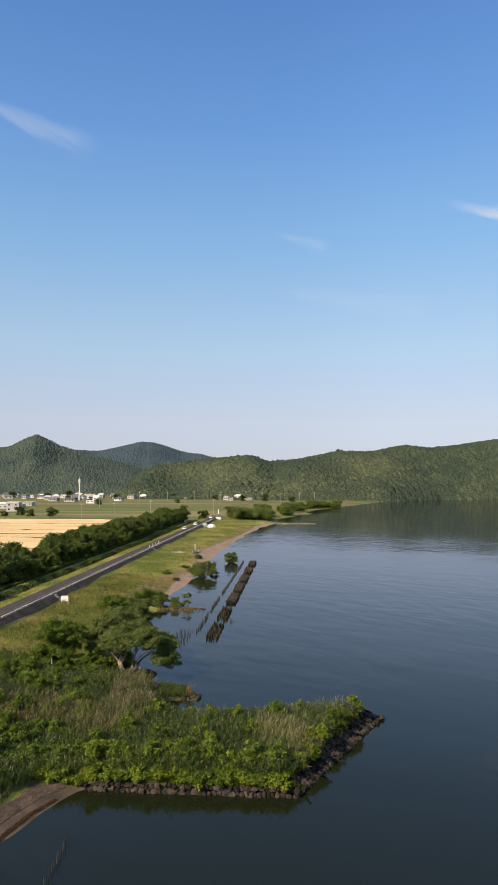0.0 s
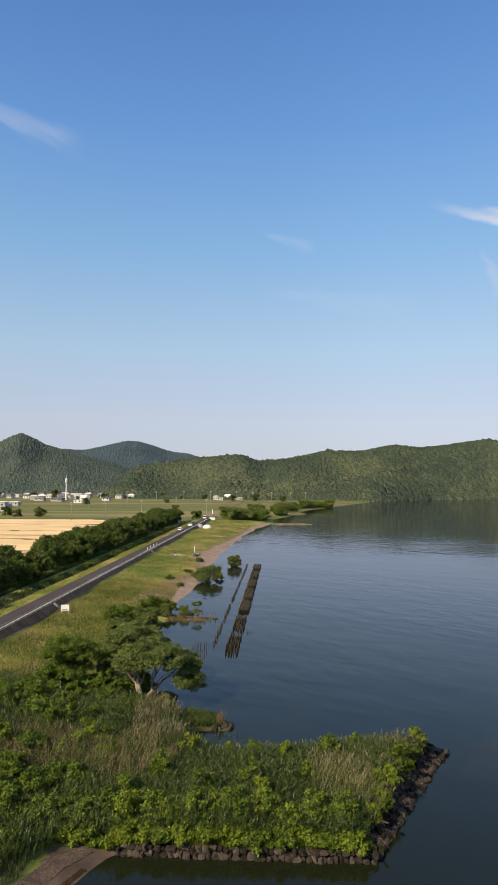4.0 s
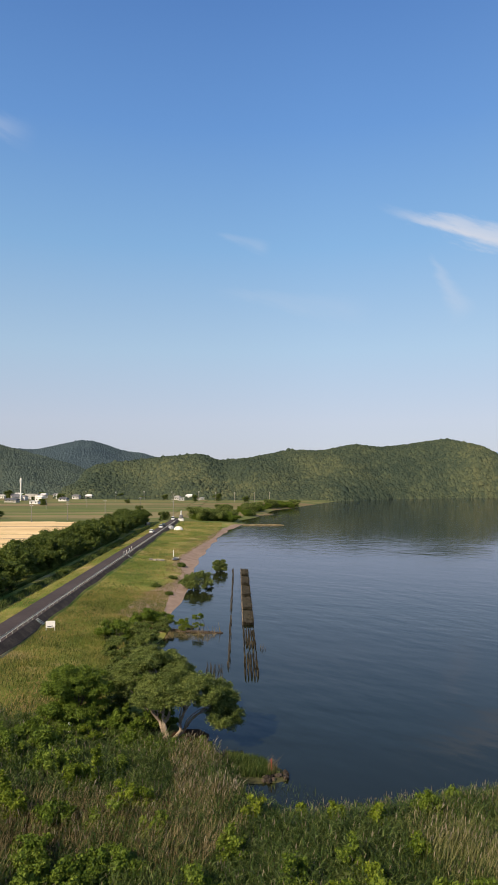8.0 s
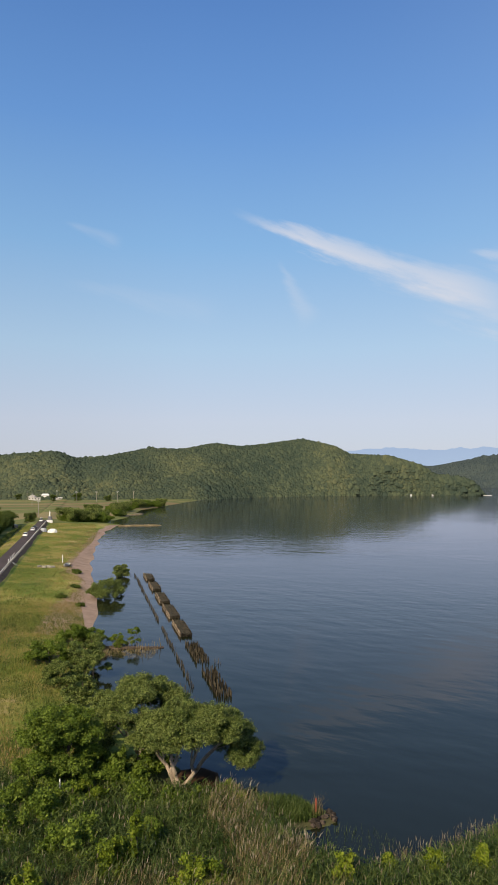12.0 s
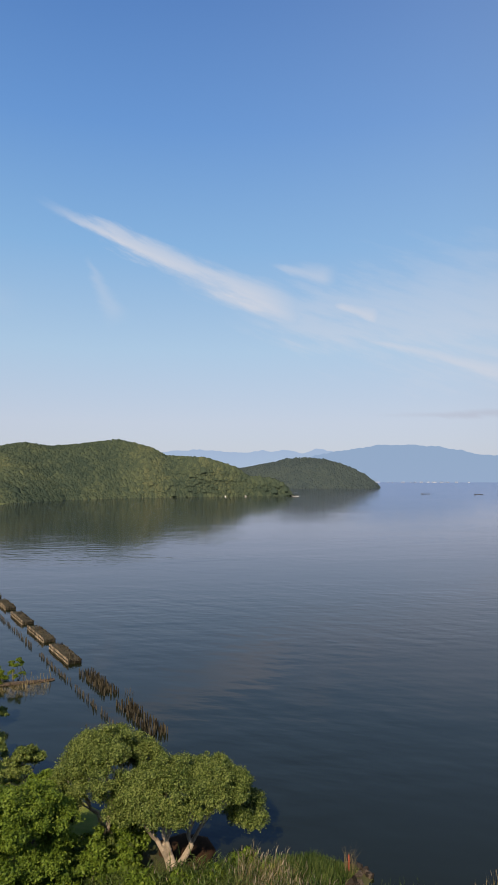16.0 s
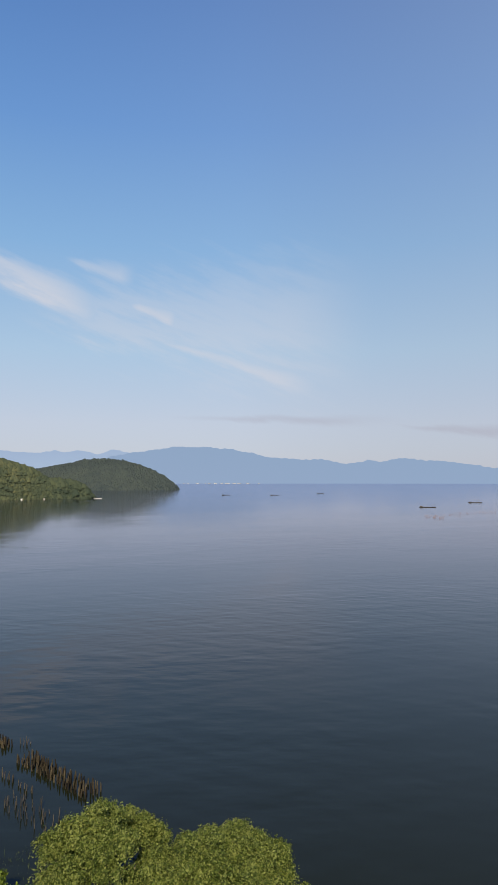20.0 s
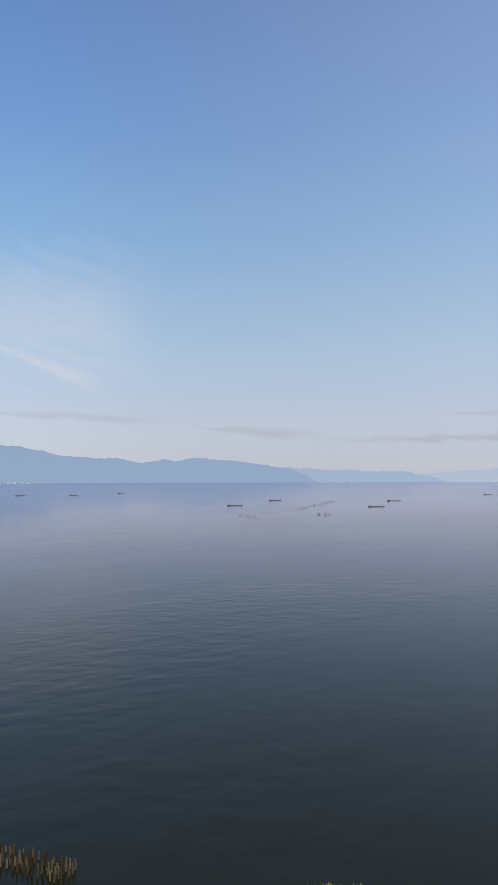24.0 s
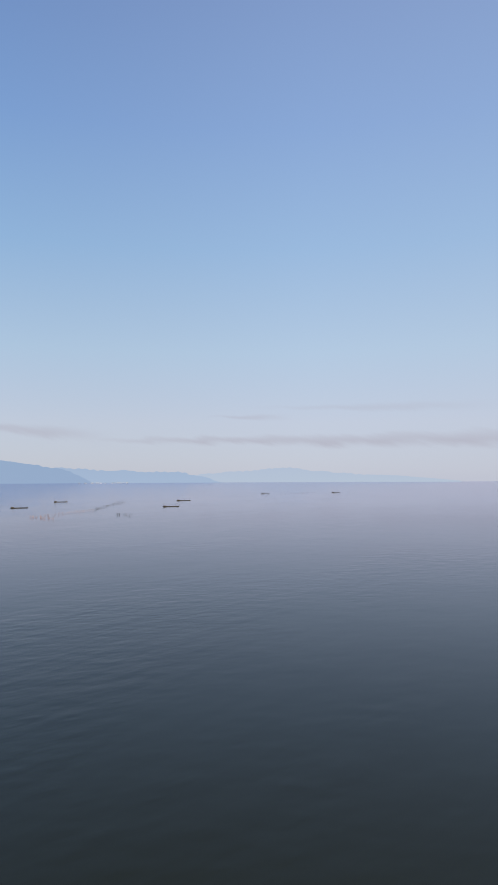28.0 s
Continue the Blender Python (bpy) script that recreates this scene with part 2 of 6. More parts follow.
M = dict(
    willow=leaf("willow_leaf", [(0.038, 0.060, 0.011), (0.098, 0.134, 0.025), (0.190, 0.222, 0.060)], spread=0.6),
    broad=leaf("broad_leaf", [(0.042, 0.072, 0.007), (0.094, 0.142, 0.014), (0.160, 0.212, 0.028)]),
    fresh=leaf("fresh_leaf", [(0.056, 0.090, 0.006), (0.115, 0.158, 0.011), (0.195, 0.235, 0.022)]),
    weed=leaf("weed_leaf", [(0.040, 0.072, 0.007), (0.096, 0.142, 0.014), (0.180, 0.225, 0.028)]),
    row=leaf("row_leaf", [(0.038, 0.060, 0.010), (0.074, 0.106, 0.018), (0.135, 0.165, 0.032)]),
    reed=leaf("reed_blade", [(0.020, 0.040, 0.008), (0.053, 0.086, 0.018), (0.118, 0.145, 0.040)], scale=0.5, spread=0.45),
    straw=leaf("straw_blade", [(0.09, 0.072, 0.03), (0.19, 0.15, 0.07), (0.32, 0.25, 0.14)], scale=0.5),
    dryreed=leaf("half_dry_reed", [(0.07, 0.085, 0.022), (0.145, 0.145, 0.048), (0.25, 0.225, 0.10)], scale=0.5),
    plume=leaf("reed_plume", [(0.12, 0.10, 0.065), (0.20, 0.165, 0.115), (0.29, 0.245, 0.18)], scale=0.5),
    turf=leaf("turf_blade", [(0.060, 0.088, 0.014), (0.125, 0.140, 0.026), (0.215, 0.180, 0.048), (0.36, 0.245, 0.125)], scale=0.075, spread=0.28),
    stake=material("dark_stake", [(0.014, 0.012, 0.009), (0.032, 0.027, 0.019), (0.06, 0.048, 0.033)], rough=0.85, scale=2.0, by="object"),
    bark=material("pale_bark", [(0.11, 0.085, 0.06), (0.24, 0.19, 0.14), (0.37, 0.30, 0.23)], rough=0.9, scale=2.0, bump=0.02, bump_scale=18, stretch=(1, 1, 0.3)),
    bark_dark=material("dark_bark", [(0.035, 0.028, 0.02), (0.085, 0.068, 0.05)], rough=0.9, scale=2.0, bump=0.02, bump_scale=18),
    stone=material("riprap_stone", [(0.012, 0.010, 0.008), (0.030, 0.024, 0.019), (0.075, 0.058, 0.045)], rough=0.92, scale=1.2, bump=0.03, bump_scale=9, by="object", spec=0.12),
    pile=material("weathered_pile", [(0.009, 0.0075, 0.005), (0.024, 0.020, 0.013), (0.064, 0.053, 0.034)], spec=0.15, rough=0.95, scale=1.5, bump=0.01, bump_scale=30, by="object", stretch=(1, 1, 0.4)),
    brush=material("brushwood_fill", [(0.022, 0.019, 0.010), (0.046, 0.038, 0.021), (0.088, 0.073, 0.042)], rough=0.95, scale=2.5, by="island"),
    asphalt=material("asphalt", [(0.040, 0.031, 0.031), (0.052, 0.041, 0.041), (0.066, 0.053, 0.052)], spec=0.2, rough=0.95, scale=0.15, bump=0.004, bump_scale=60),
    revet=material("weathered_revetment", [(0.034, 0.027, 0.021), (0.062, 0.048, 0.037), (0.115, 0.09, 0.068)], spec=0.15, rough=0.95, scale=0.6, bump=0.01, bump_scale=12),
    paint=material("white_paint", [(0.62, 0.61, 0.58), (0.80, 0.79, 0.77)], rough=0.5, scale=1.0),
    rail=material("weathered_rail", [(0.14, 0.14, 0.10), (0.30, 0.30, 0.25), (0.48, 0.48, 0.43)], rough=0.6, scale=0.8),
    # pale version of the pile timber, its sunlit tone held in the colour
    board=material("lit_side_board", [(0.05, 0.038, 0.025), (0.12, 0.092, 0.062), (0.23, 0.18, 0.125)], rough=0.9, scale=2.0, by="object", stretch=(1, 1, 0.3), spread=0.5),
    paint_line=material("road_paint", [(0.45, 0.44, 0.42), (0.72, 0.71, 0.69)], rough=0.8, scale=2.0),
    steel=material("galvanised_steel", [(0.42, 0.42, 0.41), (0.62, 0.62, 0.60)], rough=0.45, scale=3.0, metal=0.6),
    dark=material("dark_rubber", [(0.015, 0.015, 0.016), (0.035, 0.035, 0.036)], rough=0.8, scale=4.0),
    glass=material("dark_window_glass", [(0.02, 0.025, 0.03), (0.04, 0.05, 0.06)], rough=0.08, scale=2.0, spec=0.8),
    car_white=material("white_car_paint", [(0.74, 0.74, 0.73), (0.80, 0.80, 0.79)], rough=0.25, scale=2.0),
    car_dark=material("dark_car_paint", [(0.03, 0.035, 0.045), (0.05, 0.055, 0.065)], rough=0.25, scale=2.0),
    canvas=material("pale_tent_canvas", [(0.55, 0.54, 0.50), (0.76, 0.75, 0.71)], rough=0.8, scale=1.5),
    canvas_grey=material("grey_tent_canvas", [(0.24, 0.25, 0.26), (0.36, 0.37, 0.38)], rough=0.8, scale=1.5),
    net=material("faded_pink_net", [(0.16, 0.11, 0.11), (0.27, 0.19, 0.19)], rough=0.9, scale=0.5),
    red=material("faded_red_paint", [(0.20, 0.04, 0.022), (0.34, 0.07, 0.035)], rough=0.6, scale=4.0),
    wheat=material("ripe_wheat", [(0.42, 0.28, 0.12), (0.58, 0.41, 0.20), (0.70, 0.52, 0.28)], rough=0.95, scale=0.06, bump=0.06, bump_scale=3.0, stretch=(0.35, 1, 1)),
    mud=material("wet_mud", [(0.028, 0.016, 0.009), (0.05, 0.029, 0.017)], rough=0.95, scale=3.0, spec=0.05),
    wrack=material("dead_leaf_litter", [(0.034, 0.022, 0.015), (0.072, 0.050, 0.036), (0.130, 0.090, 0.066)], rough=0.95, scale=1.0, by="island"),
    roof=material("roof_tile", [(0.05, 0.052, 0.06), (0.11, 0.11, 0.12), (0.17, 0.16, 0.16)], rough=0.7, scale=0.4, by="object"),
    pole=material("weathered_concrete", [(0.17, 0.155, 0.13), (0.28, 0.26, 0.22)], rough=0.9, scale=1.0, by="object"),
    # white plaster dulled to blue-grey: distance haze is put into the colour
    wall_far=material("haze_grey_plaster", [(0.30, 0.31, 0.34), (0.42, 0.43, 0.46)], rough=0.9, scale=0.05, by="object"),
    wall=material("house_plaster", [(0.30, 0.28, 0.25), (0.48, 0.46, 0.44), (0.68, 0.67, 0.65)], rough=0.85, scale=0.15, by="object"),
)


def canopy(name, colours, patch=0.010, tree=0.075, spread=0.5):
    """Woodland: stands of one kind, single crowns and shoots, each with its own tone."""
    m = bpy.data.materials.new(name)
    m.use_nodes = True
    nt = m.node_tree
    b = nt.nodes["Principled BSDF"]
    b.inputs["Roughness"].default_value, b.inputs["Specular IOR Level"].default_value = 1.0, 0.0
    pos = nt.nodes.new("ShaderNodeNewGeometry")
    f = None
    for scale, share in ((patch, 1.25), (tree, 0.45)):
        n = node(nt, "ShaderNodeTexNoise", Scale=scale, Detail=4.0, Roughness=0.62)
        link(nt, pos.outputs["Position"], n.inputs["Vector"])
        k = calc(nt, "MULTIPLY", calc(nt, "SUBTRACT", n.outputs["Fac"], 0.5), share * 1.6)
        f = k if f is None else calc(nt, "ADD", f, k)
    f = calc(nt, "ADD", f, calc(nt, "MULTIPLY", calc(nt, "SUBTRACT", pos.outputs["Random Per Island"], 0.5), spread))
    ramp = nt.nodes.new("ShaderNodeValToRGB")
    el = ramp.color_ramp.elements
    while len(el) < len(colours):
        el.new(0.5)
    for i, c in enumerate(colours):
        el[i].position, el[i].color = 0.1 + 0.8 * i / (len(colours) - 1), (*c, 1)
    link(nt, calc(nt, "ADD", f, 0.5), ramp.inputs[0])
    link(nt, ramp.outputs[0], b.inputs["Base Color"])
    return m


# aerial haze is mixed into these leaf colours, bluer for each farther hill
M["forest"] = canopy("forest_canopy", [(0.031, 0.044, 0.034), (0.038, 0.052, 0.037), (0.046, 0.060, 0.040), (0.058, 0.071, 0.043), (0.080, 0.088, 0.049)])
M["forest_left"] = canopy("dark_forest_canopy", [(0.040, 0.056, 0.053), (0.048, 0.065, 0.058), (0.057, 0.074, 0.062), (0.070, 0.084, 0.066)], patch=0.008)
M["forest_isle"] = canopy("hazed_island_canopy", [(0.034, 0.047, 0.052), (0.041, 0.055, 0.057), (0.050, 0.064, 0.061)])
M["forest_haze_blue"] = canopy("hazed_distant_forest", [(0.044, 0.064, 0.078), (0.049, 0.070, 0.083), (0.054, 0.076, 0.087)], patch=0.004, tree=0.03, spread=0.3)


def water_material():
    m = bpy.data.materials.new("lake_water")
    m.use_nodes = True
    nt = m.node_tree
    nt.nodes.remove(nt.nodes["Principled BSDF"])
    depth = nt.nodes.new("ShaderNodeBsdfDiffuse")
    depth.inputs["Color"].default_value = (0.0088, 0.0112, 0.0046, 1)
    gloss = nt.nodes.new("ShaderNodeBsdfGlossy")
    gloss.inputs["Color"].default_value = (0.91, 0.905, 1.0, 1)
    gloss.inputs["Roughness"].default_value = 0.085
    rim = nt.nodes.new("ShaderNodeFresnel")
    rim.inputs["IOR"].default_value = 1.285
    both = nt.nodes.new("ShaderNodeMixShader")
    link(nt, calc(nt, "POWER", rim.outputs[0], 1.035), both.inputs[0])
    link(nt, depth.outputs[0], both.inputs[1])
    link(nt, gloss.outputs[0], both.inputs[2])
    link(nt, both.outputs[0], nt.nodes["Material Output"].inputs["Surface"])
    pos = nt.nodes.new("ShaderNodeNewGeometry")
    sep = nt.nodes.new("ShaderNodeSeparateXYZ")
    link(nt, pos.outputs["Position"], sep.inputs[0])
    px, py, _ = sep.outputs

    def lanes(heading, across, along, detail=1.5):
        """Noise drawn out into crests that face a heading: lengths of about 1/across by 1/along metres."""
        a = radians(heading)
        u = calc(nt, "ADD", calc(nt, "MULTIPLY", px, math.sin(a) * across), calc(nt, "MULTIPLY", py, math.cos(a) * across))
        w = calc(nt, "ADD", calc(nt, "MULTIPLY", px, math.cos(a) * along), calc(nt, "MULTIPLY", py, -math.sin(a) * along))
        c = nt.nodes.new("ShaderNodeCombineXYZ")
        link(nt, u, c.inputs[0])
        link(nt, w, c.inputs[1])
        n = node(nt, "ShaderNodeTexNoise", Scale=1.0, Detail=detail, Roughness=0.5)
        link(nt, c.outputs[0], n.inputs["Vector"])
        return n.outputs["Fac"]

    def span(value, a, b, lo, hi):
        r = nt.nodes.new("ShaderNodeMapRange")
        r.interpolation_type = "SMOOTHSTEP"
        link(nt, value, r.inputs[0])
        for k, q in enumerate((a, b, lo, hi)):
            r.inputs[k + 1].default_value = q
        return r.outputs[0]

    # cat's-paws: breeze roughens some stretches and leaves others smooth; the bay under the headland is sheltered
    gust = span(lanes(20, 0.016, 0.006, 3.0), 0.40, 0.60, 0.35, 1.35)
    ragged = calc(nt, "ADD", py, calc(nt, "MULTIPLY", calc(nt, "SUBTRACT", lanes(10, 0.02, 0.008, 3.0), 0.5), 420.0))
    lee = calc(nt, "MAXIMUM", span(ragged, 170.0, 430.0, 1.0, 0.30), span(px, 320.0, 520.0, 0.0, 1.0))
    streak = span(lanes(4, 0.030, 0.005, 3.0), 0.60, 0.68, 0.0, 0.9)
    breeze = calc(nt, "MULTIPLY", gust, calc(nt, "MAXIMUM", lee, streak))
    height = None
    for heading, across, along, detail, amp in ((32, 0.34, 0.12, 1.0, 0.066), (72, 0.36, 0.14, 1.0, 0.056), (102, 0.42, 0.16, 1.0, 0.034), (50, 1.1, 0.4, 1.5, 0.022)):
        h = calc(nt, "MULTIPLY", calc(nt, "MULTIPLY", lanes(heading, across, along, detail), amp), breeze)
        height = h if height is None else calc(nt, "ADD", height, h)
    height = calc(nt, "ADD", height, calc(nt, "MULTIPLY", lanes(50, 0.05, 0.05, 2.0), 0.10))
    bu = nt.nodes.new("ShaderNodeBump")
    bu.inputs["Strength"].default_value, bu.inputs["Distance"].default_value = 0.55, 1.0
    link(nt, height, bu.inputs["Height"])
    for n in (gloss, rim):
        link(nt, bu.outputs[0], n.inputs["Normal"])
    return m


M["water"] = water_material()


def ground_material():
    """Sand by the water, turf and dry grass inland, strips of paddy and fallow farther off: the shares come with the sheet."""
    m = bpy.data.materials.new("lakeside_ground")
    m.use_nodes = True
    nt = m.node_tree
    b = nt.nodes["Principled BSDF"]
    b.inputs["Roughness"].default_value = 0.95
    b.inputs["Specular IOR Level"].default_value = 0.15
    pos = nt.nodes.new("ShaderNodeNewGeometry")

    def patch(scale, colours, stretch=(1, 1, 1), detail=6.0, lo=0.3, hi=0.7):
        mp = nt.nodes.new("ShaderNodeMapping")
        mp.inputs["Scale"].default_value = stretch
        link(nt, pos.outputs["Position"], mp.inputs["Vector"])
        n = node(nt, "ShaderNodeTexNoise", Scale=scale, Detail=detail, Roughness=0.68)
        link(nt, mp.outputs[0], n.inputs["Vector"])
        r = nt.nodes.new("ShaderNodeValToRGB")
        el = r.color_ramp.elements
        while len(el) < len(colours):
            el.new(0.5)
        for i, c in enumerate(colours):
            el[i].position, el[i].color = lo + (hi - lo) * i / (len(colours) - 1), (*c, 1)
        link(nt, n.outputs["Fac"], r.inputs[0])
        return r.outputs[0]

    def blend(fac, a, c):
        mx = nt.nodes.new("ShaderNodeMix")
        mx.data_type = "RGBA"
        link(nt, fac, mx.inputs["Factor"])
        link(nt, a, mx.inputs["A"])
        link(nt, c, mx.inputs["B"])
        return mx.outputs["Result"]

    def share(name):
        a = nt.nodes.new("ShaderNodeAttribute")
        a.attribute_name = name
        return a.outputs["Fac"]

    grass = patch(0.10, [(0.06, 0.10, 0.012), (0.12, 0.155, 0.025), (0.21, 0.20, 0.05), (0.36, 0.265, 0.135)], lo=0.36, hi=0.66)
    sand = patch(0.35, [(0.17, 0.12, 0.09), (0.235, 0.17, 0.13), (0.29, 0.215, 0.165)], hi=0.7)
    silt = patch(0.6, [(0.042, 0.031, 0.023), (0.068, 0.051, 0.039), (0.098, 0.075, 0.058)])
    sand = blend(share("silt"), sand, silt)
    soil = patch(0.4, [(0.03, 0.028, 0.014), (0.06, 0.06, 0.025), (0.10, 0.085, 0.04)])
    cell = nt.nodes.new("ShaderNodeTexVoronoi")
    cell.distance = "MANHATTAN"
    cell.inputs["Scale"].default_value = 0.02
    mp = nt.nodes.new("ShaderNodeMapping")
    mp.inputs["Scale"].default_value = (0.3, 2.2, 1)
    mp.inputs["Rotation"].default_value = (0, 0, 0.12)
    link(nt, pos.outputs["Position"], mp.inputs["Vector"])
    link(nt, mp.outputs[0], cell.inputs["Vector"])
    r = nt.nodes.new("ShaderNodeValToRGB")
    el = r.color_ramp.elements
    tones = [(0.055, 0.090, 0.020), (0.14, 0.14, 0.045), (0.16, 0.105, 0.06), (0.085, 0.125, 0.024), (0.21, 0.165, 0.085), (0.065, 0.095, 0.022)]
    while len(el) < len(tones):
        el.new(0.5)
    r.color_ramp.interpolation = "CONSTANT"
    for i, c in enumerate(tones):
        el[i].position, el[i].color = i / len(tones), (*c, 1)
    sp = nt.nodes.new("ShaderNodeSeparateColor")
    link(nt, cell.outputs["Color"], sp.inputs[0])
    link(nt, sp.outputs[0], r.inputs[0])
    weeds = patch(0.06, [(0.055, 0.080, 0.020), (0.10, 0.105, 0.034), (0.20, 0.150, 0.075), (0.09, 0.115, 0.030), (0.15, 0.13, 0.055)], (0.22, 1.5, 1), lo=0.32, hi=0.68)
    half = nt.nodes.new("ShaderNodeValue")
    half.outputs[0].default_value = 0.42
    fields = blend(half.outputs[0], r.outputs[0], weeds)
    c = blend(share("field"), grass, fields)
    c = blend(share("thicket"), c, soil)
    ragged = node(nt, "ShaderNodeTexNoise", Scale=0.9, Detail=5.0, Roughness=0.65)
    link(nt, pos.outputs["Position"], ragged.inputs["Vector"])
    edge = nt.nodes.new("ShaderNodeMapRange")
    edge.interpolation_type = "SMOOTHSTEP"
    link(nt, calc(nt, "ADD", share("sand"), calc(nt, "MULTIPLY", calc(nt, "SUBTRACT", ragged.outputs["Fac"], 0.5), 0.8)), edge.inputs[0])
    edge.inputs[1].default_value, edge.inputs[2].default_value = 0.44, 0.60
    c = blend(edge.outputs[0], c, sand)
    link(nt, c, b.inputs["Base Color"])
    n = node(nt, "ShaderNodeTexNoise", Scale=2.2, Detail=6.0, Roughness=0.7)
    link(nt, pos.outputs["Position"], n.inputs["Vector"])
    bu = nt.nodes.new("ShaderNodeBump")
    bu.inputs["Strength"].default_value, bu.inputs["Distance"].default_value = 0.4, 0.03
    link(nt, n.outputs["Fac"], bu.inputs["Height"])
    link(nt, bu.outputs[0], b.inputs["Normal"])
    return m


M["ground"] = ground_material()


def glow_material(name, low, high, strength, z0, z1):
    """Distant range as a plain glowing backdrop: the haze of kilometres of air is put into its emission colour."""
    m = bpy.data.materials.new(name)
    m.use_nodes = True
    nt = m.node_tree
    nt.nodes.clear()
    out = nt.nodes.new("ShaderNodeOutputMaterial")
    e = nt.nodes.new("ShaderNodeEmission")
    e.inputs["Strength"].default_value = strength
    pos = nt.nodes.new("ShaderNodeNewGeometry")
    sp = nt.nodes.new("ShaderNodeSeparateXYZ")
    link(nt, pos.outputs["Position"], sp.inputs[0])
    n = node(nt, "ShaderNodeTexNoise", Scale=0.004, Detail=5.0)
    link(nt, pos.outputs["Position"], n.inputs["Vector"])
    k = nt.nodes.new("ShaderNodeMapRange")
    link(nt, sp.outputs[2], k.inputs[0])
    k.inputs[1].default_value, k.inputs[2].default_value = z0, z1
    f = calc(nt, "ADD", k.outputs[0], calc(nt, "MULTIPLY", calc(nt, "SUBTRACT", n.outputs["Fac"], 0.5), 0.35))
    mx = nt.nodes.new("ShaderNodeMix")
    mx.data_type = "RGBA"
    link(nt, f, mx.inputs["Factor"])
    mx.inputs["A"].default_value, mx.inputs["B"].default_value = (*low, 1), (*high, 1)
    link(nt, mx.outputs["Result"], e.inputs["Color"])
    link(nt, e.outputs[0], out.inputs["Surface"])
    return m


# haze tones of the ranges, held in emission: paler means farther
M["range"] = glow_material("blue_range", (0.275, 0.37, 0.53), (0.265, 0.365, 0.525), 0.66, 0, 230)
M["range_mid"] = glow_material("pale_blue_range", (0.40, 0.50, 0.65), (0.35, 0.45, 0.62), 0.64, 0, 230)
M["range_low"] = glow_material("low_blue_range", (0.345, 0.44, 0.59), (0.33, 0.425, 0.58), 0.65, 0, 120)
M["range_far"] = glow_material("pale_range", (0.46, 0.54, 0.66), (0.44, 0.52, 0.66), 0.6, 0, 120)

# ---------------------------------------------------------------- mesh helpers


def mesh_np(name, verts, faces, mat, smooth=False):
    verts, faces = np.asarray(verts, np.float32), np.asarray(faces, np.int32)
    me = bpy.data.meshes.new(name)
    n, k = faces.shape
    me.vertices.add(len(verts))
    me.vertices.foreach_set("co", verts.ravel())
    me.loops.add(n * k)
    me.loops.foreach_set("vertex_index", faces.ravel())
    me.polygons.add(n)
    me.polygons.foreach_set("loop_start", np.arange(0, n * k, k, dtype=np.int32))
    me.polygons.foreach_set("use_smooth", np.full(n, smooth, bool))
    me.update(calc_edges=True)
    me.validate()
    if mat:
        me.materials.append(M[mat])
    return me


def join(chunks):
    """Chunks of (verts, faces) with the same face size, as one pair."""
    vs, fs, o = [], [], 0
    for v, f in chunks:
        vs.append(v)
        fs.append(np.asarray(f) + o)
        o += len(v)
    return np.concatenate(vs), np.concatenate(fs)


def part(name, me, parent, label="", m=None):
    ob = new(name, me)
    ob.parent = parent
    if m is not None:
        ob.matrix_basis = m
    return tagged(ob, label)


def thing(name, label, category, at=(0, 0, 0), group="", kind="", turn=0.0):
    ob = new(name)
    ob.empty_display_size = 0.2
    ob.matrix_basis = pose(*at, 0, 0, turn)
    return tagged(ob, label, category, group, kind)


def solo(name, me, label, category, kind="", group="", m=None):
    ob = new(name, me)
    if m is not None:
        ob.matrix_basis = m
    return tagged(ob, label, category, group, kind)


def box(x0, x1, y0, y1, z0, z1, bevel=0.0):
    """Verts and quads of a box, its edges cut back by bevel."""
    bm = bmesh.new()
    bmesh.ops.create_cube(bm, size=1.0, matrix=Matrix.Translation(((x0 + x1) / 2, (y0 + y1) / 2, (z0 + z1) / 2)) @ Matrix.Diagonal((x1 - x0, y1 - y0, z1 - z0, 1)))
    if bevel:
        bmesh.ops.bevel(bm, geom=bm.edges[:], offset=bevel, segments=1, affect="EDGES")
    bmesh.ops.triangulate(bm, faces=bm.faces[:])
    bm.verts.index_update()
    v = np.array([p.co[:] for p in bm.verts])
    f = np.array([[q.index for q in p.verts] for p in bm.faces])
    bm.free()
    return v, f


def tube(points, radii, sides=7):
    """Verts and quads of a tapered tube along points."""
    p = np.asarray(points, float)
    d = np.gradient(p, axis=0)
    d /= np.linalg.norm(d, axis=1)[:, None] + 1e-9
    a = np.cross(d, np.array([0.31, 0.87, 0.12]))
    a /= np.linalg.norm(a, axis=1)[:, None] + 1e-9
    b = np.cross(d, a)
    w = np.linspace(0, 2 * np.pi, sides, endpoint=False)
    ring = a[:, None, :] * np.cos(w)[None, :, None] + b[:, None, :] * np.sin(w)[None, :, None]
    v = (p[:, None, :] + ring * np.asarray(radii)[:, None, None]).reshape(-1, 3)
    i, j = np.meshgrid(np.arange(len(p) - 1), np.arange(sides), indexing="ij")
    k = (j + 1) % sides
    f = np.stack([i * sides + j, i * sides + k, (i + 1) * sides + k, (i + 1) * sides + j], -1).reshape(-1, 4)
    return v, f


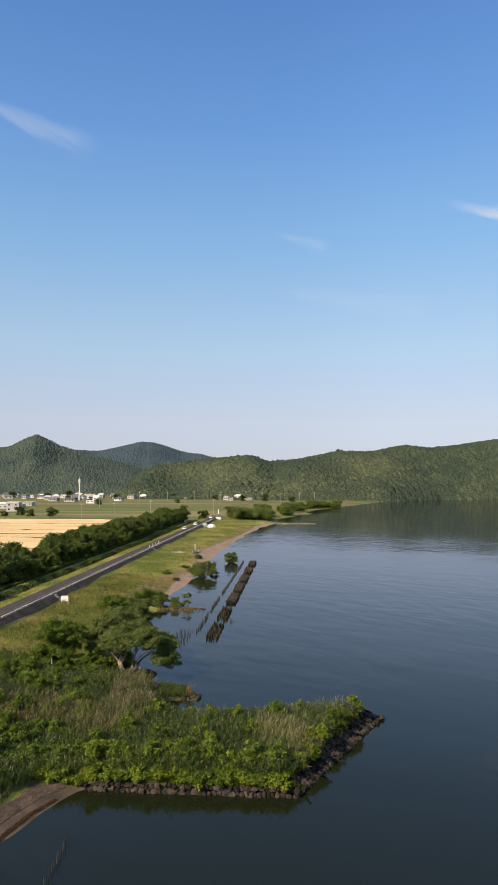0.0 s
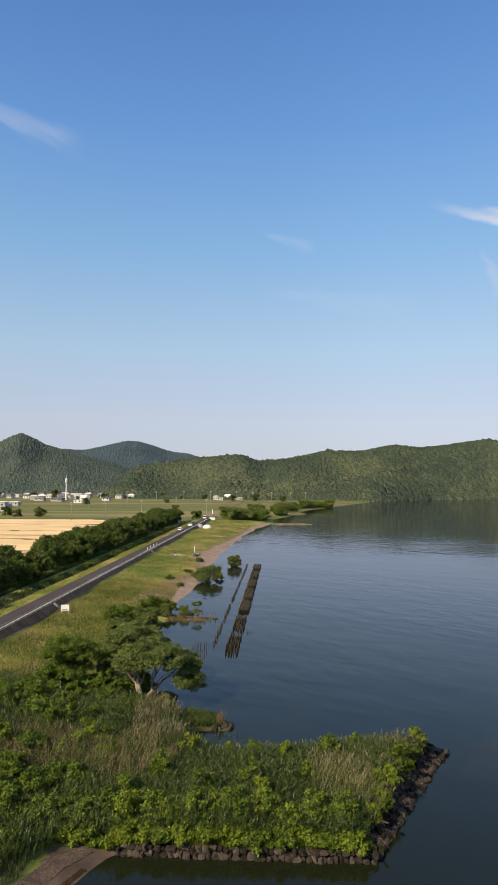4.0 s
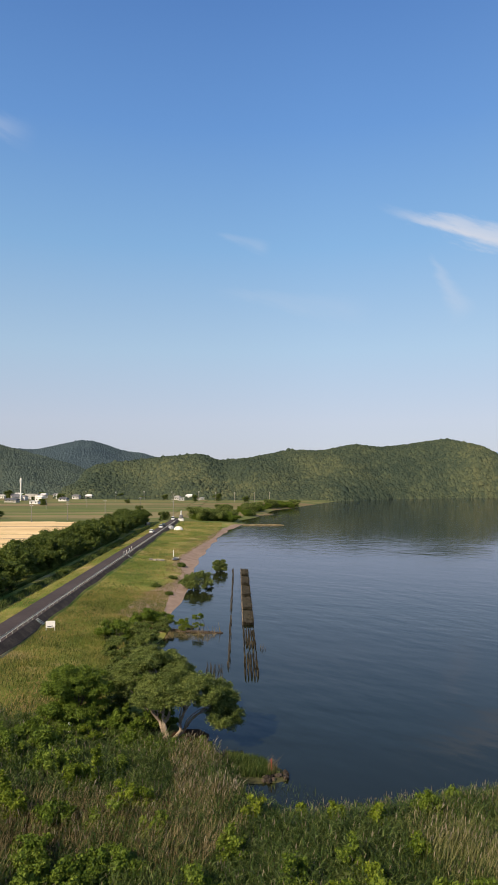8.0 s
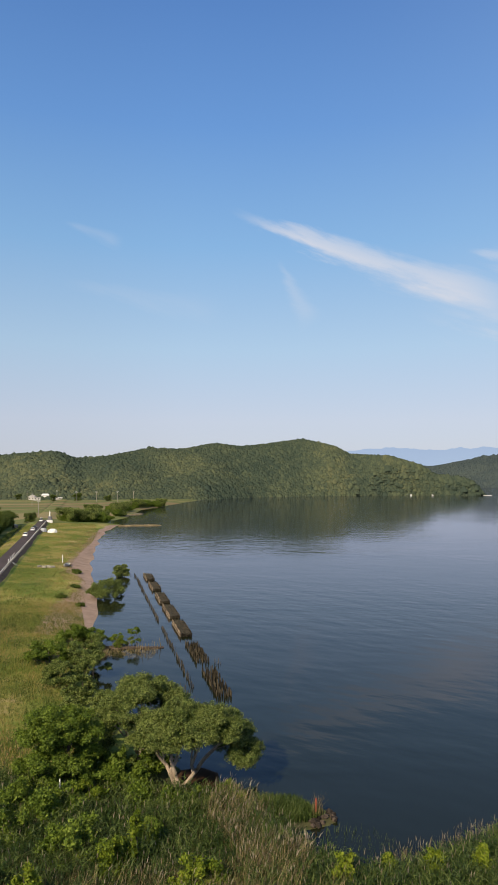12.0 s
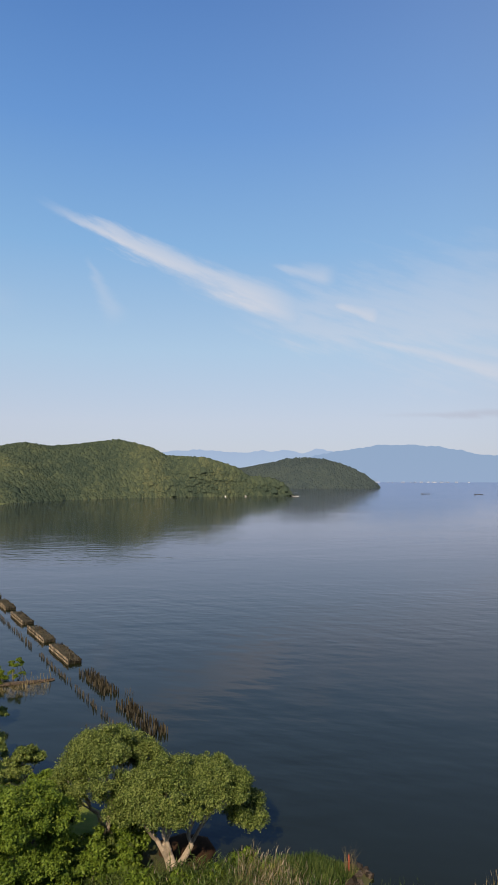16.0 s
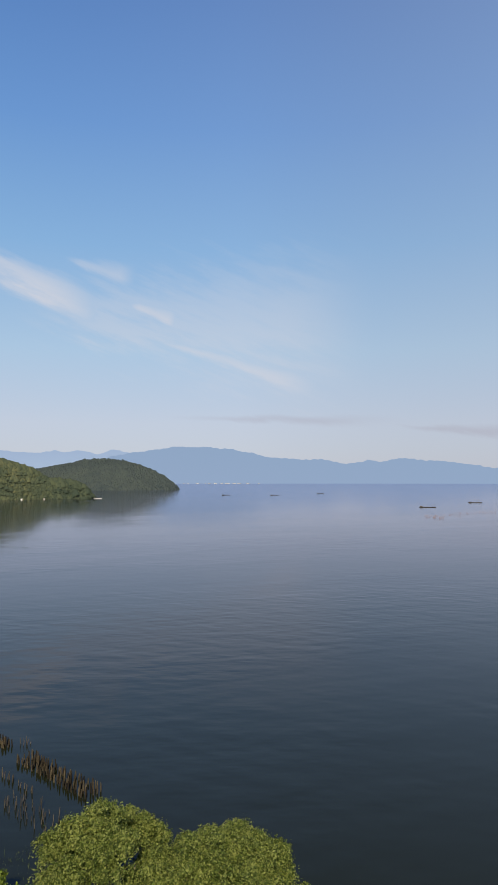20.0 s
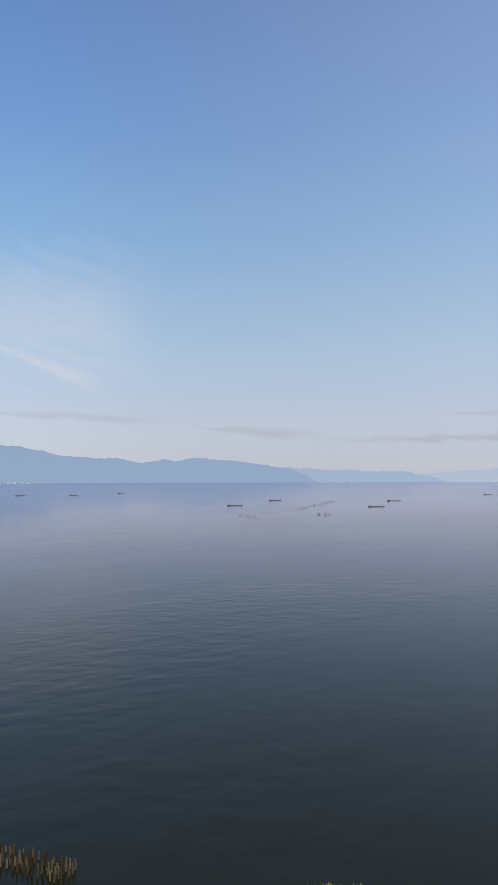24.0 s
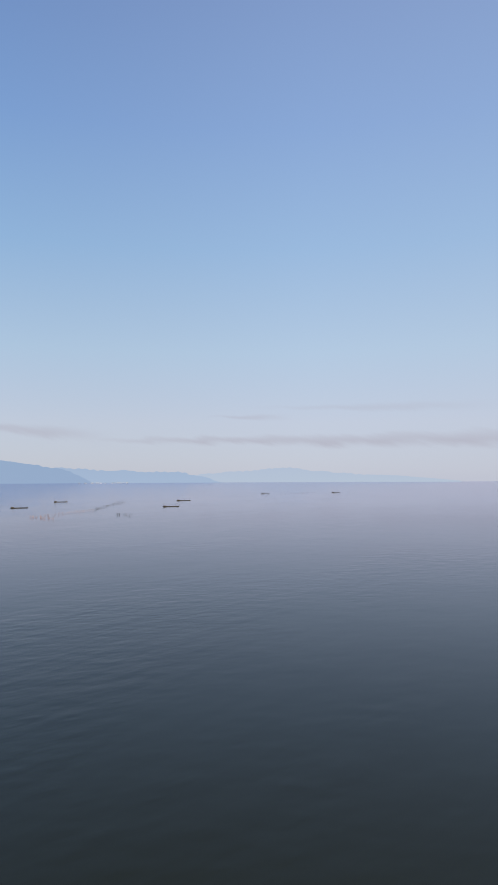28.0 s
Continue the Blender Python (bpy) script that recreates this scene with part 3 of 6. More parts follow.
def bend(a, b, rng, sag=0.15, n=6):
    """A crooked line from a to b."""
    a, b = np.asarray(a, float), np.asarray(b, float)
    u = np.linspace(0, 1, n)[:, None]
    off = rng.normal(0, sag, 3) * np.linalg.norm(b - a)
    return a + (b - a) * u + off * np.sin(np.pi * u) + np.concatenate([[[0, 0, 0]], rng.normal(0, 0.03, (n - 2, 3)) * np.linalg.norm(b - a), [[0, 0, 0]]])


def leaf_cards(c, out, size, rng, long=1.7):
    """A small folded-diamond leaf at each place, facing roughly outward."""
    n = len(c)
    nrm = rng.normal(0, 1.0, (n, 3)) + out * 1.1 + np.array([0, 0, 0.5])
    nrm /= np.linalg.norm(nrm, axis=1)[:, None] + 1e-9
    t = np.cross(nrm, rng.normal(0, 1, (n, 3)))
    t /= np.linalg.norm(t, axis=1)[:, None] + 1e-9
    b = np.cross(nrm, t)
    s = size * rng.uniform(0.6, 1.35, (n, 1))
    v = np.stack([c - t * s * long * 0.5, c + b * s * 0.5 - nrm * s * 0.12, c + t * s * long * 0.5, c - b * s * 0.5 - nrm * s * 0.12], 1).reshape(-1, 3)
    return v, np.arange(n * 4).reshape(-1, 4)


def sublobes(lobes, k, rng, shrink=0.37):
    """Smaller heads of foliage over the skin of each lobe, for an uneven crown."""
    out = []
    for cx, cy, cz, rx, ry, rz in lobes:
        for _ in range(k):
            d = rng.normal(0, 1, 3)
            d[2] = abs(d[2]) * 0.9 - 0.25
            d /= np.linalg.norm(d)
            s = shrink * rng.uniform(0.7, 1.2)
            q = rng.uniform(0.62, 0.95)
            out.append((cx + d[0] * rx * q, cy + d[1] * ry * q, cz + d[2] * rz * q, rx * s, ry * s, rz * s))
    return out


def clumps(lobes, n_clump, n_leaf, r, rng, low=-0.35):
    """Leaf places in tufts over the skins of ellipsoid lobes."""
    cs, os_ = [], []
    for cx, cy, cz, rx, ry, rz in lobes:
        k = max(6, int(n_clump))
        d = rng.normal(0, 1, (k * 2, 3))
        d /= np.linalg.norm(d, axis=1)[:, None]
        d = d[d[:, 2] > low][:k]
        q = np.array([cx, cy, cz]) + d * np.array([rx, ry, rz]) * rng.uniform(0.72, 1.05, (len(d), 1))
        tuft = rng.normal(0, 1, (len(d), n_leaf, 3)) * np.array([0.62, 0.62, 0.42]) * r * rng.uniform(0.6, 1.3, (len(d), 1, 1))
        cs.append((q[:, None, :] + tuft).reshape(-1, 3))
        u = d[:, None, :] * 0.7 + tuft / (np.linalg.norm(tuft, axis=2, keepdims=True) + 1e-6) * 0.6
        os_.append(u.reshape(-1, 3))
    return np.concatenate(cs), np.concatenate(os_)


def blades(base, height, lean, width, rng):
    """Bent tapering blades: base places, heights, lean vectors (x, y) at the tip."""
    n = len(base)
    w = rng.uniform(0, np.pi, n)
    side = np.stack([np.cos(w), np.sin(w), np.zeros(n)], 1) * (width * rng.uniform(0.6, 1.3, n))[:, None]
    mid = base + np.concatenate([lean * 0.3, (height * 0.58)[:, None]], 1)
    tip = base + np.concatenate([lean, (height * 0.97)[:, None]], 1)
    v = np.stack([base - side * 0.5, base + side * 0.5, mid + side * 0.45, mid - side * 0.45, tip + side * 0.08, tip - side * 0.08], 1).reshape(-1, 3)
    o = (np.arange(n) * 6)[:, None]
    f = np.concatenate([o + np.array([[0, 1, 2, 3]]), o + np.array([[3, 2, 4, 5]])])
    return v, f


def inside(poly, x, y):
    """Which places lie inside a polygon of (x, y)."""
    hit = np.zeros(np.shape(x), bool)
    j = len(poly) - 1
    for i in range(len(poly)):
        (xi, yi), (xj, yj) = poly[i], poly[j]
        if yi != yj:
            hit ^= ((yi > y) != (yj > y)) & (x < (xj - xi) * (y - yi) / (yj - yi) + xi)
        j = i
    return hit


def edge_distance(poly, x, y):
    d = np.full(np.shape(x), 1e9)
    for i in range(len(poly)):
        (ax, ay), (bx, by) = poly[i - 1], poly[i]
        ex, ey = bx - ax, by - ay
        u = np.clip(((x - ax) * ex + (y - ay) * ey) / (ex * ex + ey * ey + 1e-9), 0, 1)
        d = np.minimum(d, np.hypot(x - ax - u * ex, y - ay - u * ey))
    return d


def wavy(x, y, scale, seed=0):
    """Cheap smooth noise, about -1 to 1."""
    r = np.random.RandomState(seed)
    z = np.zeros(np.shape(x))
    for k in range(5):
        a, p = r.uniform(0, 2 * np.pi), r.uniform(0, 2 * np.pi)
        q = scale * r.uniform(0.5, 2.0)
        z = z + np.sin((x * math.cos(a) + y * math.sin(a)) * q + p)
    return z / 3.0


# ---------------------------------------------------------------- ground, water, hills
SHORE = [(-14, -300), (-9, -40), (-7.8, 4), (-6.9, 10), (-6.4, 11.2), (-5.8, 13.6), (-5, 15.6), (-4.2, 17.0), (11.3, 17.0), (18.3, 30.9), (17.6, 32.3),
         (15, 32.6), (9.4, 31.6), (4.2, 30.2), (2.2, 29.4), (0.3, 29.9), (-1.6, 32), (-3.0, 35.2), (-1, 35.4), (1.1, 35.6), (1.0, 37.4), (-0.6, 39.4), (-3.6, 40.3),
         (-5.8, 41.6), (-7.0, 44.5), (-8.4, 48), (-10.5, 54), (-13.5, 62), (-14.2, 70), (-12.4, 78), (-12.6, 84), (-13.2, 90), (-12.5, 100), (-12.1, 112), (-12.2, 121),
         (-12.3, 135), (-13, 148), (-12.6, 165), (-11.9, 184), (-10.5, 210), (-8.7, 238), (-5, 268), (-0.8, 290), (3, 297), (-3, 308), (-1, 326), (7, 346),
         (12, 372), (18, 377), (15, 390), (22, 430), (40, 470), (50, 500), (75, 560), (99, 621), (156, 668), (230, 704), (330, 712), (420, 690), (441, 677),
         (450, 692), (430, 780), (300, 1000), (0, 1300), (-400, 3000), (-4400, 3000), (-4400, -300)]


def shore_side(x, y):
    d = edge_distance(SHORE, x, y)
    d = np.where(inside(SHORE, x, y), d, -d)
    return d + np.where((y > 86) & (y < 300) & (np.abs(d) < 12), wavy(x, y, 0.45, 17) * 0.55, 0.0)


def ground_z(x, y, d=None):
    x, y = np.asarray(x, float), np.asarray(y, float)
    d = shore_side(x, y) if d is None else d
    beach = np.clip(d * 0.16, -2.5, 0.75) + np.clip((d - 4.5) * 0.065, 0, 0.8)
    bank = np.clip(d * 0.9, -2.5, 0.52) + np.clip((d - 1.0) * 0.2, 0, 0.33)
    steep = (y > 16.0) & (y < 34.5) & (x > -4.5)
    facing = (y < 19.0) & (x < 10.8)
    z = np.where(steep, np.where(facing, bank, np.clip(d * 0.36 - 0.08, -2.5, 0.85)), beach)
    z = z + np.where(d > 5, wavy(x, y, 0.25, 3) * 0.10, 0)
    # road embankment
    dam = np.interp(x, [-46, -43, -41.2, -39.4, -38.6, -37.6, -35.6, -30.4, -29.0], [0, 0.15, 0.2, 0.1, -0.5, 0.3, 0.55, 0.55, 0.0])
    return z + dam * np.clip((d - 6) / 5, 0, 1) * (y > -300)


def axis(*runs):
    out = [runs[0][0]]
    for a, b, step in runs:
        n = max(1, int(round((b - a) / step)))
        out += list(np.linspace(a, b, n + 1)[1:])
    return np.array(out)


def build_ground():
    xs = axis((-4700, -900, 380), (-900, -200, 40), (-200, -60, 6), (-60, -28, 0.8), (-28, 20, 0.5), (20, 60, 5), (60, 480, 20), (480, 4900, 340))
    ys = axis((-4700, -300, 440), (-300, -20, 20), (-20, 6, 2), (6, 62, 0.5), (62, 150, 0.6), (150, 310, 1.2), (310, 320, 2.5), (320, 720, 10), (720, 4900, 260))
    gx, gy = np.meshgrid(xs, ys, indexing="ij")
    d = shore_side(gx, gy)
    gz = ground_z(gx, gy, d)
    n, m = gx.shape
    v = np.stack([gx, gy, gz], -1).reshape(-1, 3)
    i, j = np.meshgrid(np.arange(n - 1), np.arange(m - 1), indexing="ij")
    f = np.stack([i * m + j, (i + 1) * m + j, (i + 1) * m + j + 1, i * m + j + 1], -1).reshape(-1, 4)
    me = mesh_np("ground", v, f, "ground", True)
    step = lambda q: np.clip(q, 0, 1)
    bare = wavy(gx, gy, 0.5, 7) * 0.8
    wide = np.interp(gy, [10, 20, 80, 90, 105, 122, 134, 150, 165, 180, 211, 290], [2.8, 2.8, 3.6, 8.0, 7.0, 4.0, 2.8, 5.6, 5.4, 4.4, 3.6, 3.2])
    sand = step((wide + bare * 0.5 - d) / 5.0 + 0.5) * step((300 - gy) / 10) * (1 - step((gy - 17.5) * 2) * step((88 - gy) / 3))
    thicket = np.maximum(step((gy - 15) / 3), step((-8.2 - gx) / 0.5) * step((gy + 5) / 4)) * step((46 + wavy(gx, gy, 0.2, 5) * 2 - gy) / 3) * step((gx + 60) / 10)
    thicket = np.maximum(thicket, step((gx + 40.9) / 0.6) * step((-38.7 - gx) / 0.6) * step((gy - 20) / 10) * step((285 - gy) / 10))
    field = np.maximum(step((gy - 285) / 12), step((-60 - gx) / 4))
    silt = step((60 - gy) / 8)
    for name, val in (("silt", silt), ("sand", sand), ("thicket", thicket), ("field", field)):
        a = me.attributes.new(name, "FLOAT", "POINT")
        a.data.foreach_set("value", val.astype(np.float32).ravel())
    solo("ground", me, "grassy lakeside ground with a sandy shore and distant fields", "ground", "structure")


build_ground()
_q = axis((-4800, -600, 600), (-600, 600, 120), (600, 4900, 600))
_gx, _gy = np.meshgrid(_q, _q, indexing="ij")
_n = len(_q)
_i, _j = np.meshgrid(np.arange(_n - 1), np.arange(_n - 1), indexing="ij")
solo("water", mesh_np("water", np.stack([_gx, _gy, _gx * 0], -1).reshape(-1, 3), np.stack([_i * _n + _j, (_i + 1) * _n + _j, (_i + 1) * _n + _j + 1, _i * _n + _j + 1], -1).reshape(-1, 4), "water", True),
     "calm dark blue lake with faint ripples", "lake", "structure")

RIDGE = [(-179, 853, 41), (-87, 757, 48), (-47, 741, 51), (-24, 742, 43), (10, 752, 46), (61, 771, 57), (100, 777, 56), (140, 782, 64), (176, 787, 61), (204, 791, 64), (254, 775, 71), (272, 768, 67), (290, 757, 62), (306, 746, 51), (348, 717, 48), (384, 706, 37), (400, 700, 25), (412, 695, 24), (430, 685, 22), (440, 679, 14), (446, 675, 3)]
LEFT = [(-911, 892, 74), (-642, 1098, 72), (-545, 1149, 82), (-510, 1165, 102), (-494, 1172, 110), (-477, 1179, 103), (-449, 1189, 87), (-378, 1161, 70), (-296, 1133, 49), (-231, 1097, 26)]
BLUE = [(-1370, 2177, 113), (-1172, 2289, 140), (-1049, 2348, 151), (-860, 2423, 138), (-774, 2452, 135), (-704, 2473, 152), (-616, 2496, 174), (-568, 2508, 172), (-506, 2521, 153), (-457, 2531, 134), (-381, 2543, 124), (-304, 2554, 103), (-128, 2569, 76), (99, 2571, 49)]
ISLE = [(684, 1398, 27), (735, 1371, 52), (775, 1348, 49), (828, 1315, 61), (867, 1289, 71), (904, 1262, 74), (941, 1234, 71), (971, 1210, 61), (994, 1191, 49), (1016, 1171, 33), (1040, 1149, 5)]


def resample(line, n):
    p = np.array(line, float)
    s = np.concatenate([[0], np.cumsum(np.linalg.norm(np.diff(p[:, :2], axis=0), axis=1))])
    u = np.linspace(0, s[-1], n)
    return np.stack([np.interp(u, s, p[:, k]) for k in range(p.shape[1])], 1)


def hill_sheet(ridge, foot, n, m, rough, sink, seed, back=1.0):
    """Slopes between a foot line and a ridge line, and down again behind it, with spurs and gullies."""
    r, ft = resample(ridge, n), resample(foot, n)
    s = np.linspace(0, 1, m)[None, :, None]
    front = ft[:, None, :2] + (r[:, None, :2] - ft[:, None, :2]) * s
    prof = 0.55 * np.sin(s[..., 0] * np.pi / 2) + 0.45 * s[..., 0]
    z = (r[:, None, 2] - sink) * prof
    low = 6.75 * s[..., 0] * (1 - s[..., 0]) ** 2
    x, y = front[..., 0], front[..., 1]
    gully = np.abs(wavy(x, y * 0.45, 0.045, seed + 2))
    z = z * (1 + rough * np.minimum(wavy(x, y, 0.035, seed), 0.7) * low) * (1 - 0.55 * rough * (1 - np.minimum(gully, 1)) * low) + rough * 4 * wavy(x, y, 0.08, seed + 1) * low
    out = r[:, :2] - ft[:, :2]
    s2 = np.linspace(0.12, 1, 7)[None, :, None]
    rear = r[:, None, :2] + out[:, None, :] * s2 * back
    zr = (r[:, None, 2] - sink) * np.cos(s2[..., 0] * np.pi / 2)
    xy = np.concatenate([front, rear], 1)
    zz = np.concatenate([z, zr], 1) - 0.4
    k = m + 7
    i, j = np.meshgrid(np.arange(n - 1), np.arange(k - 1), indexing="ij")
    f = np.stack([i * k + j, (i + 1) * k + j, (i + 1) * k + j + 1, i * k + j + 1], -1).reshape(-1, 4)
    return np.concatenate([xy, zz[..., None]], -1), f


def crown_blob(rng):
    """A small uneven crown as seen from outside a wood: a wide skirt, a shoulder and a top."""
    a = np.arange(6) * np.pi / 3 + rng.normal(0, 0.18, 6)
    r = rng.uniform(0.8, 1.2, 6)
    skirt = np.stack([np.cos(a) * r, np.sin(a) * r, rng.uniform(-1.0, -0.45, 6)], 1)
    b = np.arange(3) * np.pi / 1.5 + 0.5 + rng.normal(0, 0.25, 3)
    q = rng.uniform(0.45, 0.68, 3)
    shoulder = np.stack([np.cos(b) * q, np.sin(b) * q, rng.uniform(0.35, 0.6, 3)], 1)
    top = np.array([[rng.normal(0, 0.12), rng.normal(0, 0.12), rng.uniform(0.7, 0.95)]])
    f = [(0, 1, 6), (1, 2, 6), (2, 7, 6), (2, 3, 7), (3, 4, 7), (4, 8, 7), (4, 5, 8), (5, 0, 8), (0, 6, 8), (6, 7, 9), (7, 8, 9), (8, 6, 9)]
    return np.concatenate([skirt, shoulder, top]), np.array(f)


def forest(name, sheet, size, count, mat, label, seed, rows=None, category="forested hill"):
    """Crowns packed over a slope, joined, on the slope itself."""
    grid, f = sheet
    rng = np.random.RandomState(seed)
    kinds = [crown_blob(rng) for _ in range(8)]
    n, k, _ = grid.shape
    rows = rows or k - 1
    u, w = rng.uniform(0, n - 1.001, count), rng.uniform(0, rows - 1.001, count)
    i, j = u.astype(int), w.astype(int)
    a, b = (u - i)[:, None], (w - j)[:, None]
    p = (grid[i, j] * (1 - a) + grid[i + 1, j] * a) * (1 - b) + (grid[i, j + 1] * (1 - a) + grid[i + 1, j + 1] * a) * b
    s = size * np.exp(rng.normal(0, 0.30, count))
    tall = np.where(wavy(p[:, 0], p[:, 1], 0.02, seed + 5) > 0.45, 1.0, 0.74) * rng.uniform(0.8, 1.2, count) * np.where(rng.uniform(0, 1, count) < 0.06, 1.35, 1.0)
    turn = rng.uniform(0, 6.28, count)
    chunks = []
    for t in range(8):
        sel = np.arange(count) % 8 == t
        v, fc = kinds[t]
        c, sn = np.cos(turn[sel])[:, None], np.sin(turn[sel])[:, None]
        x = v[None, :, 0] * c - v[None, :, 1] * sn
        y = v[None, :, 0] * sn + v[None, :, 1] * c
        q = np.stack([x, y, v[None, :, 2] * tall[sel][:, None]], -1) * s[sel][:, None, None] + p[sel][:, None, :]
        fs = fc[None] + (np.arange(sel.sum()) * len(v))[:, None, None]
        chunks.append((q.reshape(-1, 3), fs.reshape(-1, 3)))
    v, fc = join(chunks)
    base = thing(name, label, category, kind="structure")
    part("slope", mesh_np("slope", grid.reshape(-1, 3), f, mat, True), base)
    tagged(part("canopy", mesh_np("canopy", v, fc, mat, True), base), kind="stuff")


FOOT = [(-190, 640), (-87, 612), (-40, 600), (15, 594), (60, 594), (98, 610), (128, 640), (160, 668), (230, 698), (330, 704), (400, 690), (436, 676)]
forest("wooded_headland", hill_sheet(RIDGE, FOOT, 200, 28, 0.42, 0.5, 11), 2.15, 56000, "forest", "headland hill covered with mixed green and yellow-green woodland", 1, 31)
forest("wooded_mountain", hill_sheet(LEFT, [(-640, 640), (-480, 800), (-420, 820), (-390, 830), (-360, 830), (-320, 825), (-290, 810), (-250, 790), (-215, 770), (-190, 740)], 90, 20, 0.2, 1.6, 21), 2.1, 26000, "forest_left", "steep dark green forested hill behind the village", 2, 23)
forest("distant_mountain", hill_sheet(BLUE, [(x * 0.75, y * 0.7, 0) for x, y, z in BLUE], 120, 24, 0.12, 2.0, 31), 3.6, 26000, "forest_haze_blue", "bluish distant forested mountain ridge", 4, 27, "mountain")
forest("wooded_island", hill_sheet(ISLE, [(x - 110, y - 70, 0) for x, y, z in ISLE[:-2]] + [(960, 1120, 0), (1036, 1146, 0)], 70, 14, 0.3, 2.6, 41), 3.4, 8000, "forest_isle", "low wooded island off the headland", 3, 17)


def far_range(name, table, dist, mat, label):
    """A mountain range across the lake: heights by heading, with depth behind."""
    rng = np.random.RandomState(int(dist))
    a = np.array([q[0] for q in table], float)
    e = np.array([q[1] for q in table], float)
    n = 220
    aa = np.linspace(a[0], a[-1], n)
    h = 22 + dist * np.tan(np.radians(np.interp(aa, a, e))) + np.cumsum(rng.normal(0, 1.0, n)) * 0.25 + dist * (0.0009 * wavy(aa, aa * 0, 2.4, 9) + 0.0006 * wavy(aa, aa * 0, 7.0, 6)) * np.clip((np.interp(aa, a, e)) * 2, 0, 1)
    h = np.maximum(h, 0.5)
    rows = []
    for q, dd in ((0.0, -180), (0.35, -110), (0.75, -40), (1.0, 0), (0.6, 60)):
        r = dist + dd
        rows.append(np.stack([-28 + r * np.sin(np.radians(aa)), 25 + r * np.cos(np.radians(aa)), h * q * (1 + 0.06 * wavy(aa, aa * q, 1.5, 5) * (q < 1))], 1))
    v = np.stack(rows, 1)
    k = len(rows)
    i, j = np.meshgrid(np.arange(n - 1), np.arange(k - 1), indexing="ij")
    f = np.stack([i * k + j, (i + 1) * k + j, (i + 1) * k + j + 1, i * k + j + 1], -1).reshape(-1, 4)
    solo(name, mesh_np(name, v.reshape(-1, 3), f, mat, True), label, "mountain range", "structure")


# these ranges glow by themselves; distance haze is part of their colours
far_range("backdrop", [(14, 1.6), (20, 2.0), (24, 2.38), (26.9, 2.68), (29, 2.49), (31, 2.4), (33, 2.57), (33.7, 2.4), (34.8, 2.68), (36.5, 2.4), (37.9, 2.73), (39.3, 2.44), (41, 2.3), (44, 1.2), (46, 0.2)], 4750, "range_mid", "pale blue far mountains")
far_range("backdrop", [(33, -0.2), (35, 0.9), (37, 1.9), (39.3, 2.40), (41, 2.66), (43.2, 2.92), (45.9, 2.97), (48, 2.72), (50, 2.45), (51.6, 2.0), (54, 1.85), (56.2, 1.86), (58.4, 1.39), (60.3, 1.82), (61.2, 1.59), (63.4, 1.93), (66.8, 1.59), (69.6, 1.25), (72.2, 0.68), (73.9, -0.2)], 4600, "range", "glowing blue mountain range across the lake, haze put into its colour")
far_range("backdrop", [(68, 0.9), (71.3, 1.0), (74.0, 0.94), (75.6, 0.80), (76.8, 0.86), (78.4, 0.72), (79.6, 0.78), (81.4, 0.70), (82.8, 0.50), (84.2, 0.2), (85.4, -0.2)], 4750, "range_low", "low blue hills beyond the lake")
far_range("backdrop", [(80, 0.2), (84.5, 0.55), (87.4, 0.72), (89.6, 0.95), (91.6, 1.0), (93.4, 0.78), (96, 0.5), (101, 0.25), (106, -0.2)], 4850, "range_far", "very pale glowing hills, haze put into their colour")

# ---------------------------------------------------------------- road and field
def strip(x0, x1, y0, y1, z, step=6.0, wave=0.0):
    ys = np.arange(y0, y1 + step, step)
    x0s, x1s = x0 + wavy(ys, ys, 0.11, 2) * wave, x1 + wavy(ys, ys, 0.13, 4) * wave
    v = np.stack([np.stack([x0s, ys, ys * 0 + z], 1), np.stack([x1s, ys, ys * 0 + z], 1)], 1).reshape(-1, 3)
    i = np.arange(len(ys) - 1)[:, None] * 2
    return v, i + np.array([[0, 1, 3, 2]])


ROAD_Z = 2.40
_v, _f = box(-34.1, -30.4, -60, 306, ROAD_Z - 0.5, ROAD_Z)
solo("road", mesh_np("road", _v, _f, "asphalt"), "straight dark asphalt lakeside road", "road", "structure")
solo("road_edge_line", mesh_np("road_edge_line", *strip(-31.15, -31.03, -60, 306, ROAD_Z + 0.005), "paint_line"), "worn white edge line along the road", "road line", "structure")
# sloping concrete revetment under the rail
_v = np.array([(-30.4, -60, ROAD_Z - 0.02), (-30.4, 290, ROAD_Z - 0.02), (-29.2, 290, 1.5), (-29.2, -60, 1.5), (-30.4, -60, 0.4), (-30.4, 290, 0.4), (-29.2, 290, 0.4), (-29.2, -60, 0.4)])
solo("revetment", mesh_np("revetment", _v, [(0, 3, 2, 1), (4, 5, 6, 7), (0, 4, 7, 3), (1, 2, 6, 5), (3, 7, 6, 2)], "revet"), "dark weathered sloping concrete revetment beside the road", "revetment", "structure")


def revetment_steps(y):
    """Short flight of pale steps let into the slope."""
    g = thing("revetment_steps", "short flight of pale concrete steps in the road bank", "steps", (-30.4, y, ROAD_Z - 0.02))
    tread = mesh_np("tread", *box(-0.05, 0.16, -0.45, 0.45, -0.10, 0.0, 0.01), "rail")
    for k in range(5):
        part("tread", tread, g, m=pose(0.12 + 0.22 * k, 0, -0.06 - 0.15 * k))


for _y in (79.0, 153.0):
    revetment_steps(_y)


